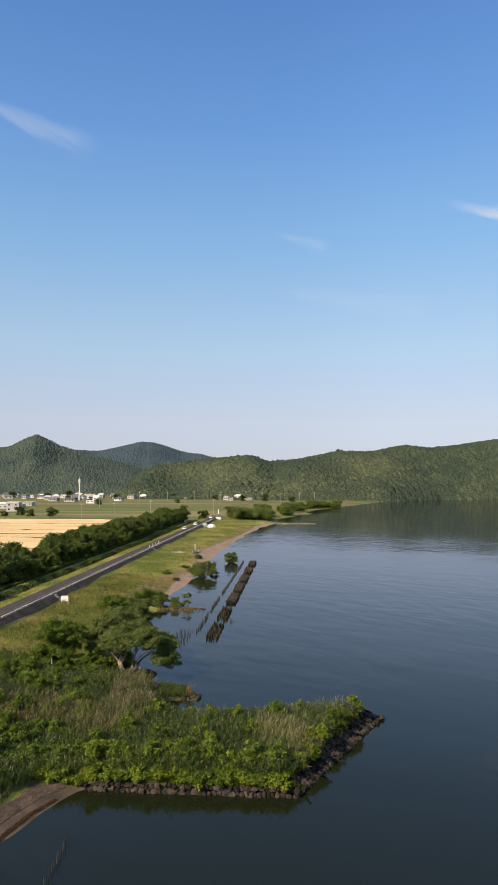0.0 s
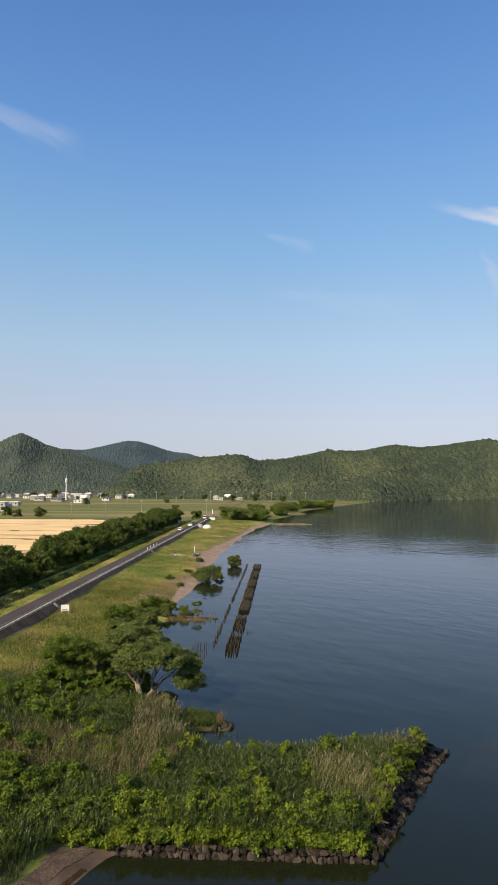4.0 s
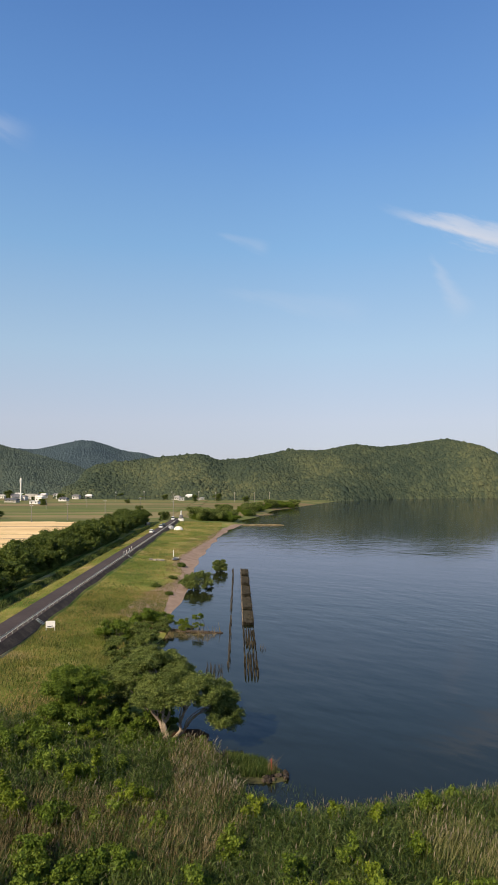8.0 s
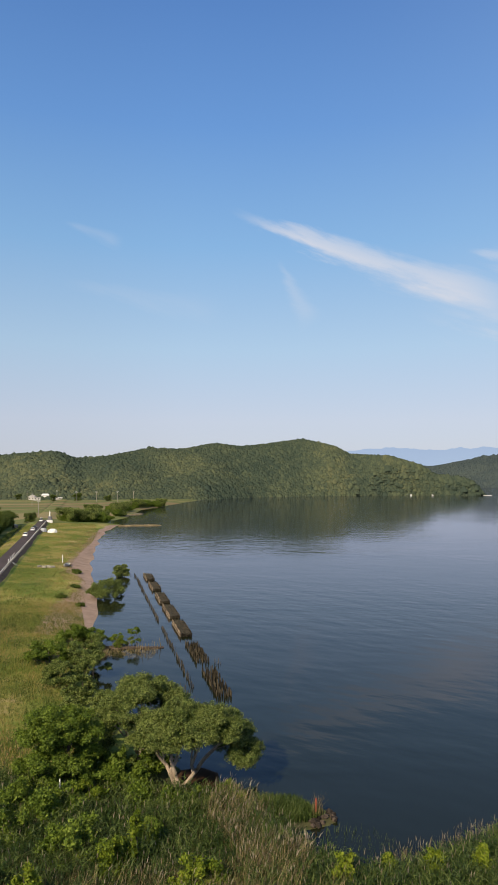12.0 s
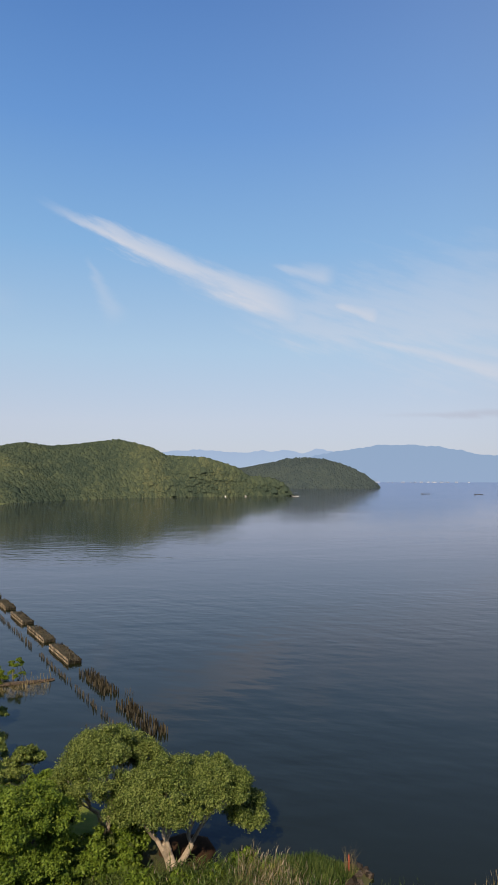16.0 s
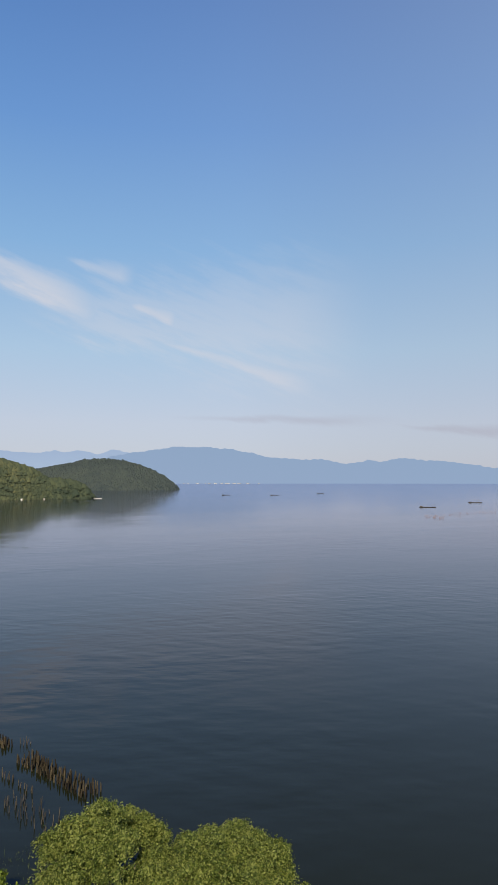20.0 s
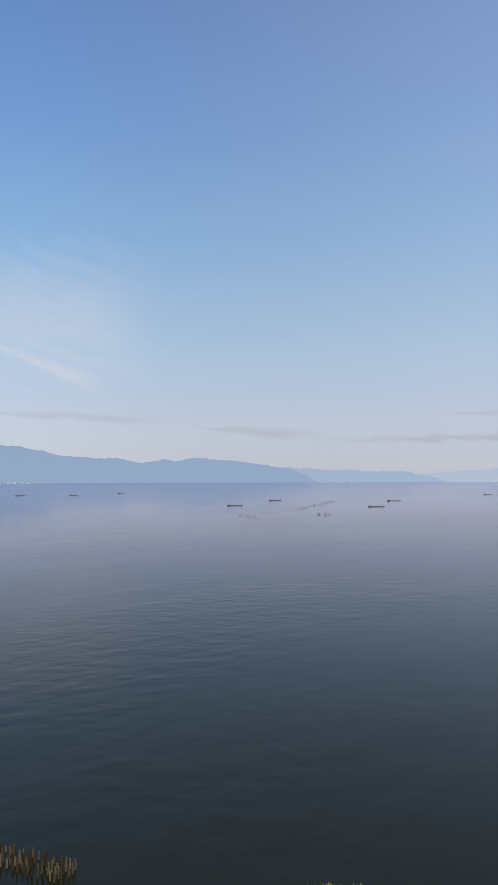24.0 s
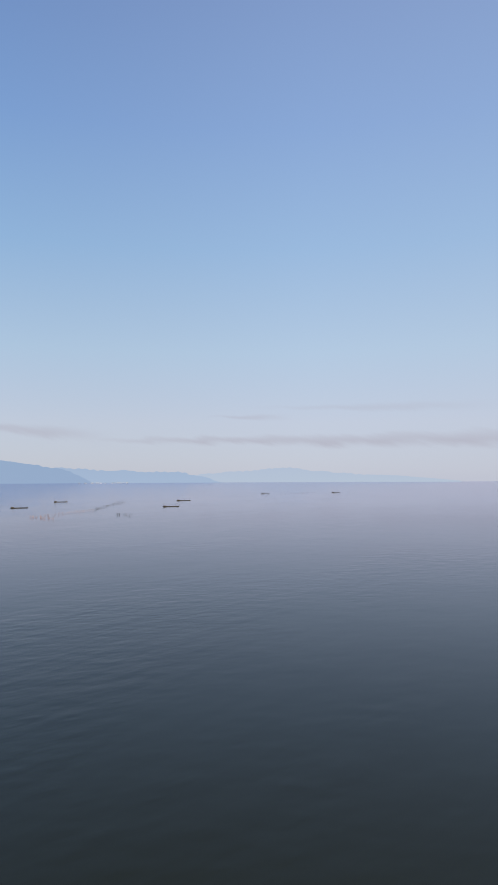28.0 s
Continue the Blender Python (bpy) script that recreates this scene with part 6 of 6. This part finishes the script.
def car(name, at, turn, paint, label, van=False):
    g = thing(name, label, "car", at, turn=turn)
    g.scale = (0.84, 0.84, 0.84)
    hood = 0.95 if not van else 1.0
    top = 1.45 if not van else 1.95
    bm = bmesh.new()
    prof = [(-2.1, 0.28), (2.1, 0.28), (2.15, 0.7), (1.95, hood), (0.9, hood + 0.03), (-1.95, hood + 0.03), (-2.12, 0.8)] if not van else [(-2.2, 0.3), (2.2, 0.3), (2.2, 0.8), (1.9, 1.05), (-2.2, 1.1)]
    a = [bm.verts.new((-0.84, y, z)) for y, z in prof]
    b = [bm.verts.new((0.84, y, z)) for y, z in prof]
    bm.faces.new(a[::-1])
    bm.faces.new(b)
    for i in range(len(prof)):
        j = (i + 1) % len(prof)
        bm.faces.new((a[i], a[j], b[j], b[i]))
    bmesh.ops.bevel(bm, geom=bm.edges[:], offset=0.07, segments=2, affect="EDGES")
    me = bpy.data.meshes.new("body")
    bm.to_mesh(me)
    bm.free()
    me.materials.append(M[paint])
    part("body", me, g)
    cab = [(-1.85, hood), (1.0, hood), (0.35, top), (-1.4, top)] if not van else [(-2.15, 1.05), (1.75, 1.05), (1.35, top), (-2.1, top)]
    for nm, ins, lift, mt in (("windows", 0.0, 0.0, "glass"), ("roof", 0.03, 0.0, paint)):
        bm = bmesh.new()
        pr = cab if nm == "windows" else [(cab[3][0] - 0.05, top - 0.06), (cab[2][0] + 0.05, top - 0.06), (cab[2][0] - 0.02, top + 0.03), (cab[3][0] + 0.02, top + 0.03)]
        w0, w1 = (0.78, 0.66) if nm == "windows" else (0.69, 0.64)
        lo = [bm.verts.new((s * w0, y, z)) for s in (-1, 1) for y, z in pr[:2]]
        hi = [bm.verts.new((s * w1, y, z)) for s in (-1, 1) for y, z in pr[2:]]
        for q in ((lo[0], lo[1], hi[0], hi[1]), (lo[3], lo[2], hi[3], hi[2]), (lo[1], lo[3], hi[2], hi[0]), (lo[2], lo[0], hi[1], hi[3]), (hi[1], hi[0], hi[2], hi[3]), (lo[1], lo[0], lo[2], lo[3])):
            bm.faces.new(q)
        bmesh.ops.recalc_face_normals(bm, faces=bm.faces[:])
        bmesh.ops.bevel(bm, geom=bm.edges[:], offset=0.02, segments=1, affect="EDGES")
        me = bpy.data.meshes.new(nm)
        bm.to_mesh(me)
        bm.free()
        me.materials.append(M[mt])
        part(nm, me, g)
    tyre = mesh_np("tyre", *tube([(-0.11, 0, 0), (-0.1, 0, 0), (0.1, 0, 0), (0.11, 0, 0)], [0.2, 0.31, 0.31, 0.2], 14), "dark")
    rim = mesh_np("rim", *tube([(-0.115, 0, 0), (0.115, 0, 0)], [0.19, 0.19], 12), "steel")
    for sx in (-0.78, 0.78):
        for sy in (-1.3, 1.35):
            w = part("wheel", tyre, g, m=pose(sx, sy, 0.31))
            part("rim", rim, w)
    for sx in (-0.62, 0.62):
        part("headlight", mesh_np("headlight", *box(sx - 0.14, sx + 0.14, 2.12, 2.17, 0.6, 0.74, 0.02), "steel"), g)
        part("tail_light", mesh_np("tail_light", *box(sx - 0.12, sx + 0.12, -2.17, -2.1, 0.7, 0.86, 0.02), "red"), g)


car("hatchback", (-33.2, 220, ROAD_Z), 0, "car_white", "white hatchback on the lakeside road")
car("small_car", (-32.6, 243, ROAD_Z), 0, "car_white", "white compact car on the lakeside road")
car("dark_car", (-32.4, 250.5, ROAD_Z), 0, "car_dark", "dark car following a white one on the road")
car("van", (-32.8, 292.5, ROAD_Z), 0, "car_white", "white van at the far end of the road", True)
car("parked_van", (-40.5, 262, float(ground_z(-40.5, 262)) + 0.02), 20, "car_dark", "dark van parked under the roadside trees", True)


def tent(at, w, h, ln, mat, label, turn):
    g = thing("tent", label, "tent", (*at, float(ground_z(*at))), group="tents in the meadow", turn=turn)
    n, m = 9, 11
    u, t = np.meshgrid(np.linspace(0, np.pi, n), np.linspace(-1, 1, m), indexing="ij")
    k = np.sqrt(np.clip(1 - (np.abs(t) ** 3) * 0.75, 0, 1))
    v = np.stack([np.cos(u) * w / 2 * k, t * ln / 2, np.sin(u) ** 0.85 * h * k - 0.03], -1)
    i, j = np.meshgrid(np.arange(n - 1), np.arange(m - 1), indexing="ij")
    f = np.stack([i * m + j, (i + 1) * m + j, (i + 1) * m + j + 1, i * m + j + 1], -1).reshape(-1, 4)
    part("fly_sheet", mesh_np("fly_sheet", v.reshape(-1, 3), f, mat, True), g)
    for s in (-1, 1):
        q = v[:, 0 if s < 0 else -1]
        me = bpy.data.meshes.new("end_panel")
        me.from_pydata(q.tolist(), [], [tuple(range(n))])
        me.materials.append(M[mat])
        part("end_panel", me, g)
    for s in (-0.6, 0.6):
        uu = np.linspace(0, np.pi, 12)
        part("pole", mesh_np("pole", *tube(np.stack([np.cos(uu) * w / 2 * 1.01, uu * 0 + s * ln / 2, np.sin(uu) ** 0.85 * h * 1.01], 1), np.full(12, 0.03), 5), "dark"), g)


tent((-25.8, 243.5), 2.3, 1.45, 3.3, "canvas", "cream-white tunnel tent pitched in the meadow", 88)
tent((-29.2, 247.5), 2.2, 1.5, 2.6, "canvas_grey", "pale grey dome tent with dark poles", 70)


def monument():
    g = thing("road_monument", "pale stone plinth with a white column at the road end", "monument", (-29.4, 296, float(ground_z(-29.4, 296))))
    part("plinth", mesh_np("plinth", *box(-1.3, 1.3, -1.3, 1.3, -0.2, 1.1, 0.1), "wall"), g)
    part("block", mesh_np("block", *box(-0.8, 0.8, -0.8, 0.8, 1.1, 2.7, 0.12), "roof"), g)
    part("column", mesh_np("column", *tube([(0, 0, 2.6), (0, 0, 4.4), (0, 0, 5.2)], [0.28, 0.24, 0.05], 10), "paint"), g)


monument()
for _x, _y in ((-30.2, 152), (-30.2, 156), (-30.2, 160), (-30.2, 164)):
    _g = thing("delineator_post", "short white roadside delineator post", "post", (_x - 0.9, _y, ROAD_Z), group="delineator posts")
    part("post", mesh_np("post", *tube([(0, 0, -0.05), (0, 0, 0.95)], [0.07, 0.06], 8), "paint"), _g)
_g = thing("information_post", "white information post beside a picnic spot", "post", (-19.6, 161.5, float(ground_z(-19.6, 161.5))))
part("post", mesh_np("post", *box(-0.08, 0.08, -0.08, 0.08, -0.2, 1.8, 0.02), "paint"), _g)


_rng = np.random.RandomState(19)
for _x, _y in ((-24.4, 152.6), (-23.3, 152.2), (-22.5, 153.0), (-21.6, 152.3)):
    _w = _rng.uniform(0.45, 0.7)
    _g = thing("pale_stone", "pale flat stone laid in the meadow as a seat", "stone", (_x, _y, float(ground_z(_x, _y))), group="stone seats")
    part("block", mesh_np("block", *box(-_w, _w, -_w * 0.6, _w * 0.6, -0.1, 0.42, 0.08), "pole"), _g, m=pose(0, 0, 0, 0, 0, _rng.uniform(-40, 40)))


def upturned_boat():
    x, y = -18.4, 155.0
    g = thing("rowing_boat", "grey-green rowing boat lying on the grass near the beach", "boat", (x, y, float(ground_z(x, y))), turn=80)
    t = np.linspace(-1, 1, 11)
    w = 0.62 * np.sqrt(np.clip(1 - np.abs(t) ** 2.6, 0.0, 1)) + 0.05
    rows = []
    for s, z in ((-1, 0.48), (-0.8, 0.1), (0, 0.0), (0.8, 0.1), (1, 0.48)):
        rows.append(np.stack([t * 1.9, w * s, z + 0.12 * t ** 2], 1))
    v = np.stack(rows, 1)
    i, j = np.meshgrid(np.arange(10), np.arange(4), indexing="ij")
    f = np.stack([i * 5 + j, (i + 1) * 5 + j, (i + 1) * 5 + j + 1, i * 5 + j + 1], -1).reshape(-1, 4)
    part("hull", mesh_np("hull", v.reshape(-1, 3), f, "canvas_grey", True), g)
    for s in (-0.8, 0.4):
        part("thwart", mesh_np("thwart", *box(s - 0.12, s + 0.12, -0.5, 0.5, 0.3, 0.34, 0.01), "pile"), g)


upturned_boat()

# ---------------------------------------------------------------- village, tower, poles


def house(at, w, d, h, roof_h, turn, label, flat=False, wall="wall", roof="roof"):
    g = thing("house" if not flat else "flat_roofed_building", label, "building", (*at, float(ground_z(*at)) - 0.05), group="village houses", turn=turn)
    part("wall", mesh_np("wall", *box(-w / 2, w / 2, -d / 2, d / 2, -0.3, h), wall), g)
    if flat:
        part("roof", mesh_np("roof", *box(-w / 2 - 0.3, w / 2 + 0.3, -d / 2 - 0.3, d / 2 + 0.3, h, h + 0.35, 0.05), "wall"), g)
    else:
        o = 0.6
        v = np.array([(-w / 2 - o, -d / 2 - o, h - 0.1), (w / 2 + o, -d / 2 - o, h - 0.1), (w / 2 + o, d / 2 + o, h - 0.1), (-w / 2 - o, d / 2 + o, h - 0.1), (-w / 2 + o, 0, h + roof_h), (w / 2 - o, 0, h + roof_h)])
        me = bpy.data.meshes.new("roof")
        me.from_pydata(v.tolist(), [], [(0, 1, 5, 4), (2, 3, 4, 5), (1, 2, 5), (3, 0, 4), (3, 2, 1, 0)])
        me.materials.append(M[roof])
        part("roof", me, g)
    for fl in range(max(1, int(h / 2.8))):
        for k in range(max(2, int(w / 3))):
            x = -w / 2 + (k + 0.5) * w / max(2, int(w / 3))
            wi = part("window", mesh_np("window", *box(x - 0.7, x + 0.7, -d / 2 - 0.06, -d / 2 + 0.02, fl * 2.8 + 0.9, fl * 2.8 + 2.1), "paint"), g)
            part("pane", mesh_np("pane", *box(x - 0.6, x + 0.6, -d / 2 - 0.09, -d / 2 - 0.05, fl * 2.8 + 1.0, fl * 2.8 + 2.0), "glass"), wi)


house((-171, 372), 8, 8, 5.6, 0, 10, "white two-storey flat-roofed building at the edge of the fields", True)
house((-190, 410), 17, 8, 3.0, 0, 6, "long low white shed beside the fields", True)
house((-204, 456), 20, 8, 2.8, 0, 4, "long low white greenhouse-like shed", True)
_rng = np.random.RandomState(44)
for _x, _y, _w, _h, _fl in ((-285, 696, 12, 5.6, 0), (-314, 694, 10, 3.4, 0), (-262, 660, 14, 4.0, 0), (-246, 660, 10, 3.2, 1), (-205, 628, 20, 7.0, 1), (-226, 640, 12, 5.0, 0), (-204, 662, 9, 5.6, 0), (-166, 511, 11, 3.2, 1), (-190, 663, 13, 5.6, 0),
                             (-176, 664, 12, 4.2, 0), (-182, 640, 10, 5.2, 0), (-202, 422, 10, 4.0, 0), (-218, 560, 14, 3.4, 0), (-196, 545, 18, 3.2, 0), (-160, 575, 12, 3.0, 0), (-240, 690, 11, 5.5, 0), (-299, 640, 14, 3.6, 0), (-340, 640, 16, 4.0, 1), (-55, 590, 9, 3.4, 1),
                             (-49, 612, 10, 5.4, 0), (-38, 596, 13, 3.0, 1), (-60, 606, 8, 3.8, 0), (-152, 640, 10, 4.6, 0), (-330, 700, 13, 5.2, 0), (-270, 700, 12, 5.2, 0)):
    house((_x, _y), _w * 0.62, 6, _h * 0.72, 1.4, _rng.uniform(-20, 20), "white flat-roofed village building" if _fl else "pale house with a grey tiled roof" if _w > 11 else "small white house with a pale roof", bool(_fl), roof="roof" if _w > 11 else "wall")

for _k in range(26):
    _x, _y = _rng.uniform(-330, -160), _rng.uniform(585, 705)
    house((_x, _y), _rng.uniform(4, 8), 5, _rng.uniform(2.2, 3.8), 1.3, _rng.uniform(-25, 25), "pale village house with a grey tiled roof" if _k % 2 else "small white village house", _k % 4 == 0, roof="roof" if _k % 2 else "wall")


def tower():
    g = thing("water_tower", "tall slender white tower with a widened head above the village", "tower", (-204, 590, 1.2))
    part("shaft", mesh_np("shaft", *tube([(0, 0, -0.5), (0, 0, 8), (0, 0, 17)], [0.75, 0.62, 0.55], 14), "paint"), g)
    part("head", mesh_np("head", *tube([(0, 0, 16.4), (0, 0, 17.2), (0, 0, 20.6), (0, 0, 21.4)], [0.6, 1.05, 1.05, 0.4], 14), "wall"), g)
    part("aerial", mesh_np("aerial", *tube([(0, 0, 21), (0, 0, 24)], [0.15, 0.08], 6), "steel"), g)


tower()


def utility_pole(at, h=9.0):
    g = thing("utility_pole", "grey concrete utility pole standing in the fields", "utility pole", (*at, float(ground_z(*at))), group="utility poles")
    part("pole", mesh_np("pole", *tube([(0, 0, -0.3), (0, 0, h)], [0.19, 0.13], 8), "pole"), g)
    for z in (h - 0.5, h - 1.2):
        part("crossarm", mesh_np("crossarm", *box(-0.9, 0.9, -0.05, 0.05, z, z + 0.1), "steel"), g)


for _p in ((-73, 333), (-85, 303), (-98, 289), (-63, 390), (-21, 537), (-5, 538), (12, 539), (25, 540), (-62, 575), (-87, 573), (-110, 450), (-130, 420), (-36.5, 330), (-50, 470), (-112, 570), (-140, 575), (-37, 560)):
    utility_pole(_p)

# far shore pier, sand bars, shrubs
old_stakes("old_pier", [(0.5 + i * 0.42, 289.6 + 0.5 * (i % 2) * 1.2) for i in range(44)], "low ruined timber pier overgrown with grass", 74, (0.1, 0.6))
slab("pier_bank", [(0, 288.8), (19, 288.6), (19.6, 290), (10, 291), (0, 292)], 0.45, "straw", "grassy bank of the ruined pier", "bank", "structure")
reeds("pier_grass", [(0, 289), (19, 288.8), (19.4, 290.2), (10, 291), (0, 292)], 1500, 1.0, "straw", "tall dry grass on the ruined pier", 141, 0.06)
slab("sand_bar", [(2, 371), (17, 374), (20, 384), (10, 386), (2, 380)], 0.5, "straw", "pale reedy sand bar", "sand bar", "structure")

# ---------------------------------------------------------------- fish traps and rafts on the lake


def raft(at, ln, turn, label):
    g = thing("fishing_raft", label, "raft", (*at, 0), group="fishing rafts", turn=turn)
    part("deck", mesh_np("deck", *box(-ln / 2, ln / 2, -1.4, 1.4, 0.15, 0.42, 0.05), "stake"), g)
    for s in (-1, 1):
        part("pontoon", mesh_np("pontoon", *tube([(-ln / 2, s, 0.1), (ln / 2, s, 0.1)], [0.32, 0.32], 8), "dark"), g)
    for q in np.linspace(-0.45, 0.45, 6):
        part("post", mesh_np("post", *tube([(q * ln, 1.2, 0.4), (q * ln, 1.2, 2.4 + abs(q))], [0.06, 0.05], 5), "stake"), g)
    part("gear_box", mesh_np("gear_box", *box(-ln * 0.46, -ln * 0.3, -1.0, 0.6, 0.42, 0.9, 0.05), "stake"), g)


for _x, _y, _l, _t in ((468, 251, 13, -65), (603, 263, 13, -65), (488, 135.5, 13, -75), (634, 145, 14, -75), (683, 670, 12, -40), (723, 609, 12, -45), (861, 620, 11, -50), (934, 63, 12, -85), (998, -48, 12, -92)):
    raft((_x, _y), _l, _t, "low dark fishing raft with thin posts on the open lake")


def net_line(name, a, b, n, label, seed, mat="pile"):
    rng = np.random.RandomState(seed)
    g = thing(name, label, "fish trap", (a[0], a[1], 0))
    me = mesh_np("pole", *tube([(0, 0, -0.6), (0, 0, 0.9), (0, 0, 1.9)], [0.05, 0.045, 0.04], 5), mat)
    for k in range(n):
        u = k / (n - 1)
        part("pole", me, g, m=pose((b[0] - a[0]) * u + rng.normal(0, 1.2), (b[1] - a[1]) * u + rng.normal(0, 1.2), rng.uniform(-1.3, -0.3), rng.normal(0, 4), rng.normal(0, 4), 0))


net_line("fish_trap", (343, 194), (425, 181), 70, "line of pinkish stakes of a fish trap in the lake", 81, "net")
net_line("fish_trap", (425, 181), (612, 202), 80, "long line of thin stakes leading to a fish trap", 82)
net_line("fish_trap", (372, 153), (356, 139), 26, "dense group of stakes of a fish trap", 83)
net_line("fish_trap", (343, 194), (324, 175), 40, "hooked end of a fish trap made of pinkish stakes", 84, "net")
net_line("fish_trap", (940, 30), (1005, -20), 30, "distant fish trap stakes", 85)
for _x, _y in ((360, 699), (364, 697), (388, 689)):
    _g = thing("lakeside_hut", "tiny white hut at the foot of the wooded headland", "hut", (_x, _y - 2, 0.1))
    part("wall", mesh_np("wall", *box(-0.8, 0.8, -0.7, 0.7, -0.4, 1.2, 0.05), "wall"), _g)
    part("roof", mesh_np("roof", *box(-1.0, 1.0, -0.9, 0.9, 1.2, 1.4, 0.05), "roof"), _g)
_g = thing("harbour_light", "small white jetty beyond the headland", "jetty", (452, 672, 0))
part("deck", mesh_np("deck", *box(-5, 5, -0.8, 0.8, -0.4, 0.45, 0.05), "wall"), _g, m=pose(0, 0, 0, 0, 0, -35))
_rng = np.random.RandomState(3)
for _k in range(26):
    _a = radians((43 + _k * 0.5) if _k < 16 else (73 + (_k - 16) * 0.45))
    _g = thing("shore_building", "pale building on the far shore of the lake", "building", (-28 + 4380 * math.sin(_a), 25 + 4380 * math.cos(_a), 0.0), group="far shore town", turn=-math.degrees(_a))
    _w, _h = _rng.uniform(6, 30), _rng.uniform(1.5, 3.6)
    _g.location.x += _rng.normal(0, 25)
    part("wall", mesh_np("wall", *box(-_w / 2, _w / 2, -5, 5, -1, _h), "wall_far"), _g)
    part("roof", mesh_np("roof", *box(-_w / 2 - 0.5, _w / 2 + 0.5, -5.5, 5.5, _h, _h + 0.8), "roof"), _g)

BANK = [(-7.6, 17.5), (-8.8, 13), (-9.6, 8), (-10.4, -2), (-28.9, -2), (-28.9, 17.5)]
reeds("bank_reeds", BANK, 22000, 1.2, "reed", "green reeds and grass above the sandy bay", 140, 0.026, plume=0.02)
for _k, (_x, _y, _w, _h, _m) in enumerate(((-10.2, 15.6, 1.8, 1.3, "weed"), (-11.6, 13.0, 2.0, 1.4, "fresh"), (-12.6, 16.2, 2.0, 1.7, "weed"), (-13.6, 10.5, 2.0, 1.4, "weed"), (-15.2, 14.4, 2.2, 1.6, "broad"), (-17.5, 18.6, 2.2, 1.8, "fresh"), (-12.4, 7.5, 1.8, 1.2, "weed"), (-15.4, 20.0, 2.2, 2.2, "weed"), (-19.5, 21.5, 2.4, 2.0, "broad"), (-10.8, 21.5, 2.0, 1.8, "weed"), (-8.4, 22.8, 1.8, 1.7, "broad"))):
    shrub("shrub", (_x, _y), _w, _h, _m, {"fresh": "light yellow-green young willow shrub standing among reeds", "weed": "bright green leafy shrub among tall reeds", "broad": "dark green broadleaf shrub in the thicket"}[_m], 1100 + _k, 0.08, 8, 12, 22, upright=_m == "fresh")

# leafy thicket between reeds, filling the ground behind the bay
_rng = np.random.RandomState(61)
for _k in range(24):
    _x, _y = _rng.uniform(-27, -6), _rng.uniform(19, 42)
    _m = ("broad", "weed", "broad", "fresh")[_k % 4]
    if -8.5 < _x and _y > 34 or not inside(INLAND, np.array([_x]), np.array([_y]))[0]:
        continue
    shrub("shrub", (_x, _y), _rng.uniform(1.2, 2.2), _rng.uniform(1.3, 2.0), _m, {"fresh": "light yellow-green young willow shrub standing among reeds", "weed": "bright green leafy shrub among tall reeds", "broad": "dark green broadleaf shrub in the thicket"}[_m], 1200 + _k, 0.085, 7, 11, 20, upright=_m == "fresh")


litter("wrack_line", [(-9.6, 8), (-8.7, 12.6), (-7.6, 15.6), (-6.0, 17.0), (-5.4, 16.8), (-6.6, 15.0), (-7.5, 12.4), (-8.4, 8)], 9000, 0.07, "wrack", "reddish-brown dead leaves strewn along the upper sand", 151)
litter("wrack_line", [(-7.7, 8), (-7.1, 11), (-6.5, 13.4), (-5.6, 15.4), (-5.3, 15.3), (-6.2, 13.2), (-6.8, 10.8), (-7.3, 8)], 2200, 0.07, "mud", "dark wet wrack along the water's edge", 152)
